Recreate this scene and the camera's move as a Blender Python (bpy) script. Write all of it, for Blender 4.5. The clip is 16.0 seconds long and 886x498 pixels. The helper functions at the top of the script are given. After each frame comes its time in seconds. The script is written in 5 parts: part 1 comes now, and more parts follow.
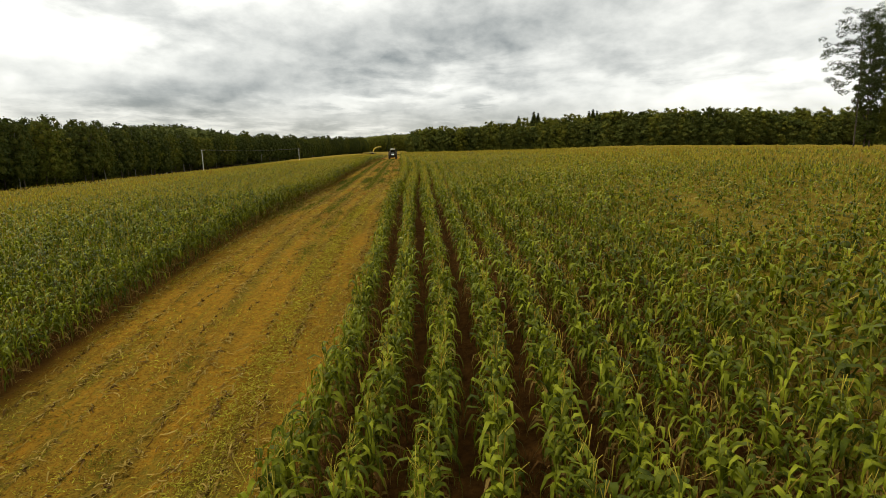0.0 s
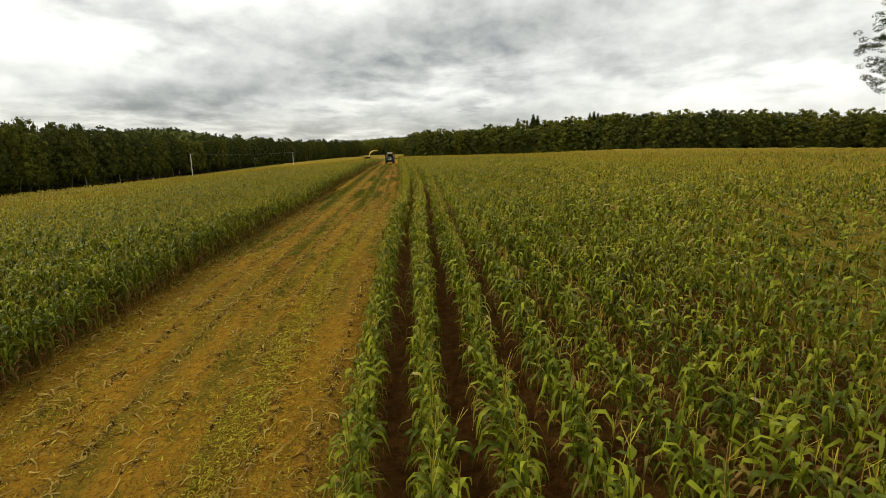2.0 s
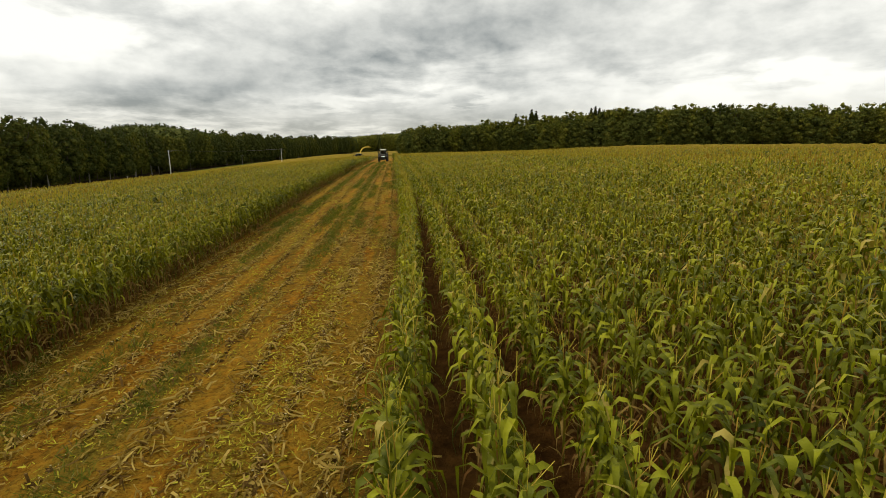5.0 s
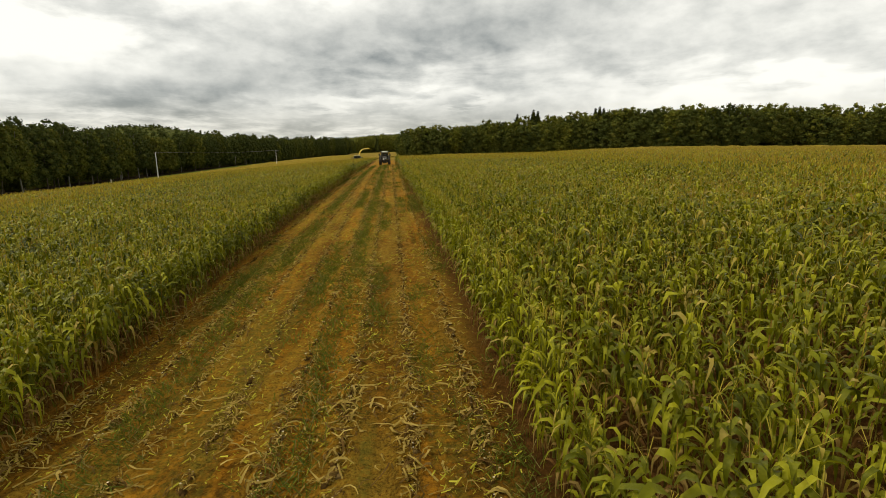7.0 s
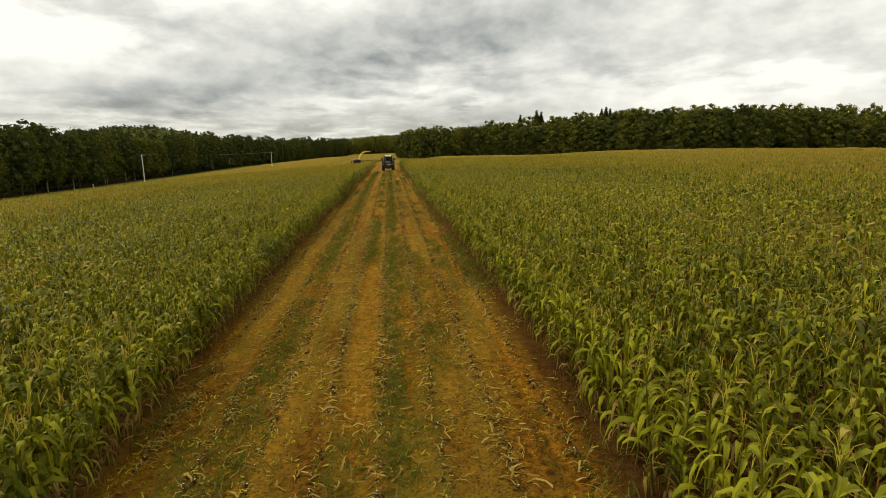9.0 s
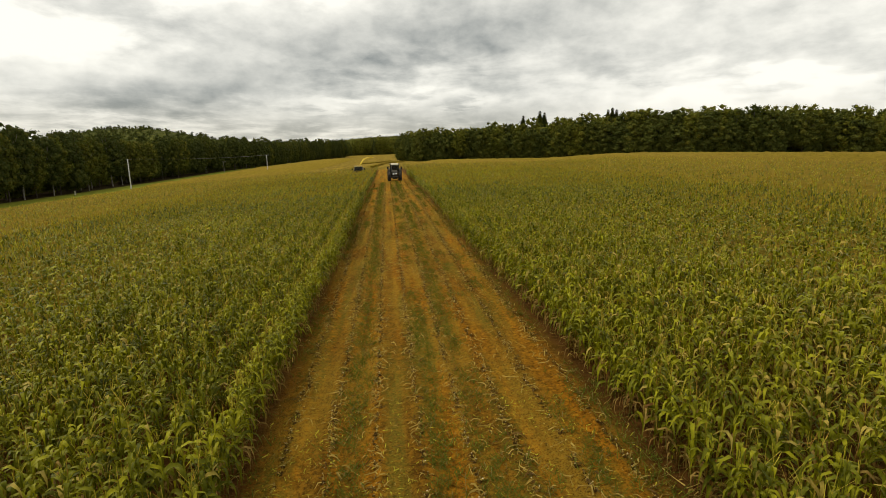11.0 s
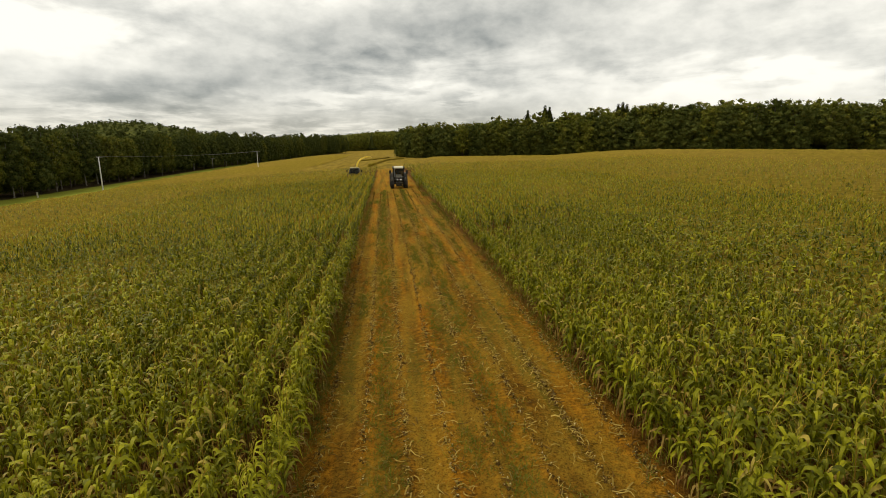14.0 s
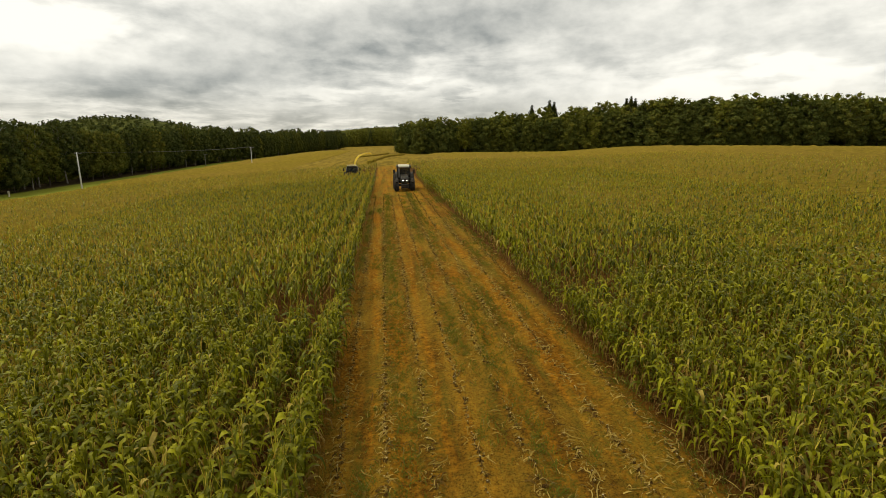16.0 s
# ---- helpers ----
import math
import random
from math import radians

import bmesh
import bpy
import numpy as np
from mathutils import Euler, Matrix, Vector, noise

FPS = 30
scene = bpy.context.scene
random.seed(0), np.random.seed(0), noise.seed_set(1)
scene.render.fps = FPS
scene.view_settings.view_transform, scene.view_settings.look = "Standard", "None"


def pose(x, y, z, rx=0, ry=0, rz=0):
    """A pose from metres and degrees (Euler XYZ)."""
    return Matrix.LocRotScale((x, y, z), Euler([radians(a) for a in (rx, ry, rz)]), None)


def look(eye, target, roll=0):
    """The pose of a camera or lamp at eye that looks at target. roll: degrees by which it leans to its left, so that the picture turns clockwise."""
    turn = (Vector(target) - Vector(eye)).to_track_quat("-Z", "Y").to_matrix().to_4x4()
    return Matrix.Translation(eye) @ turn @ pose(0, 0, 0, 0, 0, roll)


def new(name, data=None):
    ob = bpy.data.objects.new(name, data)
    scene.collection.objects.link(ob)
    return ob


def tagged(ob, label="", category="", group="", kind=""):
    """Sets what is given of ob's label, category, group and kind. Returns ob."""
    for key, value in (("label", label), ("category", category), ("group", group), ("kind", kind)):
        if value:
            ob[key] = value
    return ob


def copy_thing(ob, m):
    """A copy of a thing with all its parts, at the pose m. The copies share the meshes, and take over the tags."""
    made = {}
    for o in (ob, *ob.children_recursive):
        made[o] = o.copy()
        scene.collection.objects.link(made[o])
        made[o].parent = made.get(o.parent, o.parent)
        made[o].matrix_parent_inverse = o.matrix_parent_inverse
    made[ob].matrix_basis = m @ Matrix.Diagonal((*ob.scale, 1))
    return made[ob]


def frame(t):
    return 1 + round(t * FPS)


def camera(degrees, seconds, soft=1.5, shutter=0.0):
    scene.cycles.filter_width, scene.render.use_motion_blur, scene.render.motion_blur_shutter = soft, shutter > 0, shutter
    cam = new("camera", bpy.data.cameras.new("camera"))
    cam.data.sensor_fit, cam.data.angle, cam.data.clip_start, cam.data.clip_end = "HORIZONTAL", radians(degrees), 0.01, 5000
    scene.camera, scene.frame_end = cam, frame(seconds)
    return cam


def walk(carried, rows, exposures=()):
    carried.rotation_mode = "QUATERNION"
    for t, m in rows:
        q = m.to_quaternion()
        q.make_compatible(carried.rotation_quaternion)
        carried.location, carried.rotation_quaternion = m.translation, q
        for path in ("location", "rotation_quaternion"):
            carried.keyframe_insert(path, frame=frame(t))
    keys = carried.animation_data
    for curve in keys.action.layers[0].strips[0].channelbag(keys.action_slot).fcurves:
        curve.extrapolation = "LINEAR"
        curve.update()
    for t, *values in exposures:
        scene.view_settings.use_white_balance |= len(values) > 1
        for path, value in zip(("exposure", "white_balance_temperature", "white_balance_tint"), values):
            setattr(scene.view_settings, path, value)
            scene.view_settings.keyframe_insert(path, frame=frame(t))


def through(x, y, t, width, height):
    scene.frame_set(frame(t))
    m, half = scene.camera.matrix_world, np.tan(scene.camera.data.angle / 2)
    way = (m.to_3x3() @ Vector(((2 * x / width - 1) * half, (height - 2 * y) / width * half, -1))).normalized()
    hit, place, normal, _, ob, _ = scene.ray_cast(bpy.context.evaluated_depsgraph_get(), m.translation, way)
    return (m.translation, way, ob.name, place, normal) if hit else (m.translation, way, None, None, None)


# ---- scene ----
cam = camera(82.8, 16.0, soft=0.55)
PATH = [
    (0, (3.516, 0.475, 3.611), (3.667, 2.427, 3.201), -0.1),
    (0.5, (3.416, 2.861, 3.66), (3.57, 4.814, 3.255), -0.1),
    (1, (3.285, 5.383, 3.678), (3.443, 7.335, 3.275), -0.2),
    (1.5, (3.24, 7.794, 3.73), (3.399, 9.747, 3.328), -0.2),
    (2, (3.215, 10.338, 3.778), (3.378, 12.291, 3.379), -0.2),
    (2.5, (3.206, 12.862, 3.818), (3.373, 14.815, 3.418), -0.2),
    (3, (3.217, 15.347, 3.853), (3.391, 17.3, 3.455), -0.1),
    (3.5, (3.296, 17.894, 3.66), (3.472, 19.845, 3.261), -0.2),
    (4, (3.317, 20.492, 3.463), (3.496, 22.442, 3.057), -0.2),
    (4.5, (3.26, 23.111, 3.545), (3.442, 25.06, 3.133), -0.2),
    (7, (1.814, 37.563, 3.68), (2.011, 39.511, 3.272), -0.2),
    (7.5, (1.545, 40.752, 3.725), (1.743, 42.701, 3.318), -0.2),
    (8, (1.226, 43.868, 3.795), (1.428, 45.816, 3.388), -0.2),
    (8.5, (0.937, 46.96, 3.946), (1.14, 48.908, 3.54), -0.2),
    (11, (-0.989, 61.969, 5.376), (-0.775, 63.916, 4.972), -0.2),
    (11.5, (-1.205, 64.922, 5.537), (-0.992, 66.869, 5.135), -0.2),
    (12, (-1.257, 68.023, 5.662), (-1.042, 69.97, 5.256), -0.2),
    (12.5, (-1.335, 71.055, 5.807), (-1.119, 73.0, 5.397), -0.1),
    (13, (-1.44, 74.055, 5.887), (-1.223, 76.001, 5.477), -0.1),
    (13.5, (-1.525, 77.043, 5.844), (-1.306, 78.987, 5.429), -0.1),
    (14, (-1.614, 79.899, 5.858), (-1.391, 81.841, 5.436), -0.1),
    (14.5, (-1.73, 82.917, 5.741), (-1.509, 84.859, 5.316), -0.1),
    (15, (-1.832, 85.778, 5.677), (-1.61, 87.719, 5.25), -0.1),
    (15.5, (-1.98, 88.735, 5.606), (-1.755, 90.675, 5.175), -0.1),
    (16, (-2.063, 91.583, 5.579), (-1.836, 93.522, 5.142), 0.0),
]
walk(cam, [(t, look(eye, target, roll)) for t, eye, target, roll in PATH],
     exposures=((0.0, -0.17, 6380, 10), (5.0, -0.23, 6480, 10), (10.0, -0.25, 6640, 10), (16.0, -0.23, 6700, 10)))

# ---- light ----
scene.view_settings.exposure = -0.17
SUN_ELEV, SUN_AZ = 54.0, -72.0          # degrees; azimuth from +y towards +x
sun_data = bpy.data.lights.new("sun", "SUN")
sun_data.energy, sun_data.angle, sun_data.color = 2.7, radians(14), (1.0, 0.94, 0.80)
sun = new("sun", sun_data)
sun.rotation_euler = (radians(90 - SUN_ELEV), 0, radians(180 - SUN_AZ))

world = bpy.data.worlds.new("overcast_sky")
scene.world = world
world.use_nodes = True


class Nodes:
    """A short way to wire a node tree."""

    def __init__(self, tree):
        self.tree = tree
        tree.nodes.clear()

    def add(self, kind, **values):
        node = self.tree.nodes.new(kind)
        for key, value in values.items():
            if key in node.inputs:
                self.feed(node.inputs[key], value)
        return node

    def feed(self, socket, value):
        if isinstance(value, bpy.types.NodeSocket):
            self.tree.links.new(value, socket)
        else:
            socket.default_value = value

    def math(self, op, a, b=0.0, c=0.0, clamp=False):
        node = self.tree.nodes.new("ShaderNodeMath")
        node.operation, node.use_clamp = op, clamp
        for n, v in enumerate((a, b, c)):
            self.feed(node.inputs[n], v)
        return node.outputs[0]

    def noise(self, vector, scale, detail=4.0, rough=0.55, warp=0.0):
        node = self.add("ShaderNodeTexNoise", Vector=vector, Scale=scale, Detail=detail, Roughness=rough, Distortion=warp)
        return node.outputs["Fac"]

    def ramp(self, fac, low, high, smooth=True):
        node = self.tree.nodes.new("ShaderNodeMapRange")
        node.interpolation_type = "SMOOTHSTEP" if smooth else "LINEAR"
        self.feed(node.inputs["Value"], fac)
        self.feed(node.inputs["From Min"], low)
        self.feed(node.inputs["From Max"], high)
        return node.outputs["Result"]

    def mix(self, fac, a, b, mode="MIX"):
        node = self.tree.nodes.new("ShaderNodeMix")
        node.data_type, node.blend_type = "RGBA", mode
        self.feed(node.inputs["Factor"], fac)
        for socket, v in zip((node.inputs[6], node.inputs[7]), (a, b)):
            self.feed(socket, (*v, 1.0) if isinstance(v, tuple) and len(v) == 3 else v)
        return node.outputs[2]

    def mapped(self, vector, scale=(1, 1, 1), loc=(0, 0, 0), rot=(0, 0, 0)):
        node = self.add("ShaderNodeMapping", Vector=vector, Scale=scale, Location=loc, Rotation=rot)
        return node.outputs[0]


CLOUD_BANKS = (
    (-7, 7.8, 24, 3.0, 11, 0.24), (-22, 4.2, 11, 2.4, 4, 0.20), (10, 12.0, 18, 3.4, 6, 0.14), (35.5, 15.6, 3.6, 1.7, 0, 0.34),
    (7.8, 4.2, 2.2, 0.9, 0, 0.24), (19, 9.0, 16, 4.2, 4, 0.16), (-34, 9.5, 12, 3.2, 0, -0.42), (36, 5.0, 17, 2.0, -4, -0.16),
    (-4, 4.3, 11, 0.8, 6, -0.16), (2, 2.4, 22, 1.8, 0, 0.27), (-17, 15.0, 6, 2.4, 0, -0.50), (-7, 15.4, 5, 2.0, -10, -0.40), (33, 12.5, 12, 2.6, 5, -0.06),
)


def build_sky():
    n = Nodes(world.node_tree)
    way = n.add("ShaderNodeTexCoord").outputs["Generated"]
    sky = n.tree.nodes.new("ShaderNodeTexSky")
    sky.sky_type, sky.sun_disc = "NISHITA", False
    sky.sun_elevation, sky.sun_rotation = radians(SUN_ELEV), radians(SUN_AZ)
    clear = n.mix(1.0, sky.outputs[0], (0.10, 0.10, 0.10), "MULTIPLY")
    parts = n.add("ShaderNodeSeparateXYZ", Vector=way).outputs
    # the cloud deck lies level overhead, so its billows close up towards the horizon
    height = n.math("ADD", n.math("ABSOLUTE", parts[2]), 0.13)
    deck = n.add("ShaderNodeCombineXYZ", X=n.math("DIVIDE", parts[0], height), Y=n.math("DIVIDE", parts[1], height), Z=0.0).outputs[0]
    wide = n.noise(n.mapped(deck, (0.75, 0.55, 1.0), (3.1, 1.7, 0.6)), 1.0, 3.0, 0.5, 0.5)
    mid = n.noise(n.mapped(deck, (2.2, 1.9, 1.0), (0.4, 5.2, 0.3), (0, 0, 0.5)), 1.0, 6.0, 0.55, 0.25)
    puff = n.noise(n.mapped(way, (17.0, 17.0, 30.0), (2.0, 0.5, 1.0)), 1.0, 5.0, 0.55, 0.1)
    # azimuth and elevation in degrees, frayed by the billows
    fray = n.math("MULTIPLY", n.math("SUBTRACT", mid, 0.5), 8.0)
    az = n.math("ADD", n.math("MULTIPLY", n.math("ARCTAN2", parts[0], parts[1]), 57.3), n.math("MULTIPLY", fray, 2.0))
    el = n.math("ADD", n.math("MULTIPLY", n.math("ARCSINE", parts[2]), 57.3), fray)
    total = n.math("ADD", n.math("MULTIPLY", wide, 0.55), n.math("ADD", n.math("MULTIPLY", mid, 0.72), n.math("MULTIPLY", puff, 0.64)))
    # banks of cloud: azimuth, elevation, half width, half height, tilt, how much thicker (or thinner)
    for a0, e0, wa, we, tilt, much in CLOUD_BANKS:
        c, s = math.cos(radians(tilt)), math.sin(radians(tilt))
        u, v = n.math("SUBTRACT", az, a0), n.math("SUBTRACT", el, e0)
        p = n.math("ADD", n.math("MULTIPLY", u, c / wa), n.math("MULTIPLY", v, s / wa))
        q = n.math("ADD", n.math("MULTIPLY", u, -s / we), n.math("MULTIPLY", v, c / we))
        far = n.math("SQRT", n.math("ADD", n.math("MULTIPLY", p, p), n.math("MULTIPLY", q, q)))
        total = n.math("ADD", total, n.math("MULTIPLY", n.ramp(far, 1.5, 0.2), much))
    thick = n.ramp(total, 0.73, 1.52, smooth=False)
    cloud = n.mix(thick, (1.28, 1.27, 1.17), (0.33, 0.36, 0.355))
    warm = n.math("MULTIPLY", n.ramp(parts[2], 0.10, 0.0), 0.34)
    cloud = n.mix(warm, cloud, (0.78, 0.74, 0.60))
    both = n.mix(0.95, clear, cloud)
    back = n.add("ShaderNodeBackground", Color=both, Strength=1.0)
    out = n.add("ShaderNodeOutputWorld")
    n.tree.links.new(back.outputs[0], out.inputs[0])


build_sky()

# ---- lie of the land ----
ROW = 0.84                                # metres between maize rows
CUT_ROWS = [-3.00 + ROW * k for k in range(8)]
LEFT_ROW, RIGHT_ROW = -3.88, 3.62
TRACTOR = (0.38, 154.0)
HARVESTER = (-7.5, 181.0)


def bend(x, y):
    """Where a straight row at x really runs: the rows swing and spread where the field begins."""
    x, y = np.asarray(x, float), np.maximum(np.asarray(y, float), 4.0)
    near = np.maximum(27 - y, 0)
    wide = x * (1 + 0.011 * near) + np.maximum(x - RIGHT_ROW, 0) * 0.005 * near
    # the standing edges draw in and out along the lane
    along = np.clip((y - 78) / 8, 0, 1)
    wide = wide + np.where(x > 3.3, -0.30 * along + 0.18 * np.clip((y - 95) / 10, 0, 1), 0.0) + np.where(x < -3.3, np.interp(y, (13, 20, 48, 60, 70, 78, 86), (0, 0.40, 0.45, 0.2, 0, 0, 0.22)), 0.0)
    return wide - 0.0013 * np.maximum(50 - y, 0) ** 2 - 0.014 * np.clip(13 - y, 0, 6) ** 2


def ground_z(x, y):
    """Height of the ground, for numbers or arrays."""
    x, y = np.asarray(x, float), np.asarray(y, float)
    # the field falls away towards the place where the flight begins
    fall = -0.00443 * np.clip(32 - y, 0, 24) ** 2 - 1.5 * (1 - np.exp(-np.maximum(8 - y, 0) * 0.142))
    along = -4.6 * (1 - np.exp(-np.maximum(y - 100, 0) ** 1.35 / 1150.0)) - 2.4 * np.clip((y - 420) / 500, 0, 1)
    steep = 0.08 - 0.022 * np.clip((y - 150) / 300, 0, 1)
    left = steep * np.clip(x, -98, 0) + 0.02 * np.minimum(x + 98, 0) - 0.00011 * np.clip(x, -98, 0) ** 2
    left = left + 5.5 * np.clip((-x - 150) / 200, 0, 1)
    ease = 1 - 0.55 * np.clip((y - 50) / 60, 0, 1)
    right = ease * 1.8 * (1 - np.exp(-np.maximum(x, 0) / 18.0))
    # a broad swell that crosses the right of the field, and a dip before the wood
    across = x - 0.42 * (y - 200) - 55
    swell = 2.6 / (1 + np.exp(-np.clip(across / 14.0, -30, 30))) * np.clip((x - 20) / 70, 0, 1) * np.clip((y - 60) / 150, 0, 1)
    swell = swell * (1 - 0.35 * np.clip((x - 180) / 120, 0, 1))
    dip = -2.2 * np.clip((y - 320) / 90, 0, 1) * np.clip(1 - (x - 100) / 40, 0, 1) * np.clip((x + 60) / 60, 0, 1)
    hill = swell + dip
    return along + left + right + hill + fall


def gz(x, y):
    return float(ground_z(x, y))


# ---- materials ----
def material(name):
    m = bpy.data.materials.new(name)
    m.use_nodes = True
    return m, Nodes(m.node_tree)


def finish(m, n, colour, rough=0.8, metal=0.0, bump=None, bump_dist=0.02, bump_strength=0.6, translucent=None, spec=0.3, **more):
    """Close a material with a principled surface, a bump and, for leaves, light shining through."""
    p = n.add("ShaderNodeBsdfPrincipled", Roughness=rough, Metallic=metal, **more)
    n.feed(p.inputs["Base Color"], (*colour, 1.0) if isinstance(colour, tuple) else colour)
    n.feed(p.inputs["Specular IOR Level"], spec)
    if bump is not None:
        b = n.add("ShaderNodeBump", Height=bump, Distance=bump_dist, Strength=bump_strength)
        n.tree.links.new(b.outputs[0], p.inputs["Normal"])
    surface = p.outputs[0]
    if translucent is not None:
        t = n.tree.nodes.new("ShaderNodeBsdfTranslucent")
        n.feed(t.inputs["Color"], translucent)
        mix = n.tree.nodes.new("ShaderNodeMixShader")
        mix.inputs[0].default_value = 0.18
        n.tree.links.new(surface, mix.inputs[1])
        n.tree.links.new(t.outputs[0], mix.inputs[2])
        surface = mix.outputs[0]
    out = n.tree.nodes.new("ShaderNodeOutputMaterial")
    n.tree.links.new(surface, out.inputs[0])
    return m


def place_of(n):
    return n.add("ShaderNodeNewGeometry").outputs["Position"]


def island_of(n):
    return n.add("ShaderNodeNewGeometry").outputs["Random Per Island"]


def leaf_material(name, dark, light, dry, dry_share, patch=0.02, rough=0.45, through=1.6, spec=0.35, whole=0.0, clump=0.0, fresh=0.0, sheen=(1.0, 1.0, 1.0)):
    """Leaves that differ one from the other, greener and drier in patches of the crop."""
    m, n = material(name)
    where = place_of(n)
    one = island_of(n)
    area = n.noise(where, patch, 4.0, 0.6)
    colour = n.mix(n.math("ADD", n.math("MULTIPLY", n.math("POWER", one, 1.4), 0.72), n.math("MULTIPLY", n.ramp(area, 0.3, 0.7), 0.28)), dark, light)
    other = n.math("FRACT", n.math("MULTIPLY", one, 17.3))
    limit = n.math("ADD", n.math("MULTIPLY", n.math("SUBTRACT", area, 0.5), -0.6), 1.0 - dry_share)
    colour = n.mix(n.math("GREATER_THAN", other, limit), colour, dry)
    grain = n.noise(where, 9.0, 3.0, 0.6)
    colour = n.mix(n.math("MULTIPLY", n.ramp(grain, 0.45, 0.75), 0.25), colour, light)
    if fresh:
        # the younger crop where the field begins is a deeper, cooler green
        y = n.add("ShaderNodeSeparateXYZ", Vector=where).outputs[1]
        begun = n.ramp(n.math("ADD", y, n.math("MULTIPLY", area, 16.0)), 46.0, 26.0)
        colour = n.mix(n.math("MULTIPLY", begun, fresh), colour, n.mix(1.0, colour, (0.82, 0.98, 1.25), "MULTIPLY"))
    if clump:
        # tufts picked by noise are painted darker to deepen the crop's dark gaps
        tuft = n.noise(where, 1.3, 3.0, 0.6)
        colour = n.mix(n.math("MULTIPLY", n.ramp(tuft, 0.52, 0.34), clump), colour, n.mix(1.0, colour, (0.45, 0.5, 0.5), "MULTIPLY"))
    if whole:
        each = n.add("ShaderNodeObjectInfo").outputs["Random"]
        colour = n.mix(n.math("MULTIPLY", n.ramp(each, 0.35, 1.0), whole), colour, n.mix(1.0, colour, (2.05, 1.80, 1.0), "MULTIPLY"))
    lit = n.mix(1.0, colour, (through, through * 1.05, through * 0.35), "MULTIPLY")
    return finish(m, n, colour, rough=rough, translucent=lit, spec=spec, bump=n.noise(where, 40.0, 2.0), bump_dist=0.01, **{"Specular Tint": (*sheen, 1.0)})


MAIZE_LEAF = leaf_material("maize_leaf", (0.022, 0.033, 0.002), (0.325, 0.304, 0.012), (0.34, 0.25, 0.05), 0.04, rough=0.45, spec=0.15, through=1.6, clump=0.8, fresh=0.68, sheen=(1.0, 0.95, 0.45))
MAIZE_STALK = leaf_material("maize_stalk", (0.085, 0.09, 0.010), (0.19, 0.165, 0.022), (0.28, 0.16, 0.035), 0.2, rough=0.6, spec=0.1)
MAIZE_TASSEL = leaf_material("maize_tassel", (0.23, 0.186, 0.020), (0.42, 0.330, 0.045), (0.26, 0.15, 0.025), 0.25, rough=0.8, spec=0.05)
MAIZE_DRY = leaf_material("maize_dry_leaf", (0.13, 0.075, 0.015), (0.30, 0.20, 0.05), (0.12, 0.055, 0.012), 0.3, rough=0.7, spec=0.08)
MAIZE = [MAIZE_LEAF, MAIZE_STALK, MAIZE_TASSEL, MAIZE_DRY]


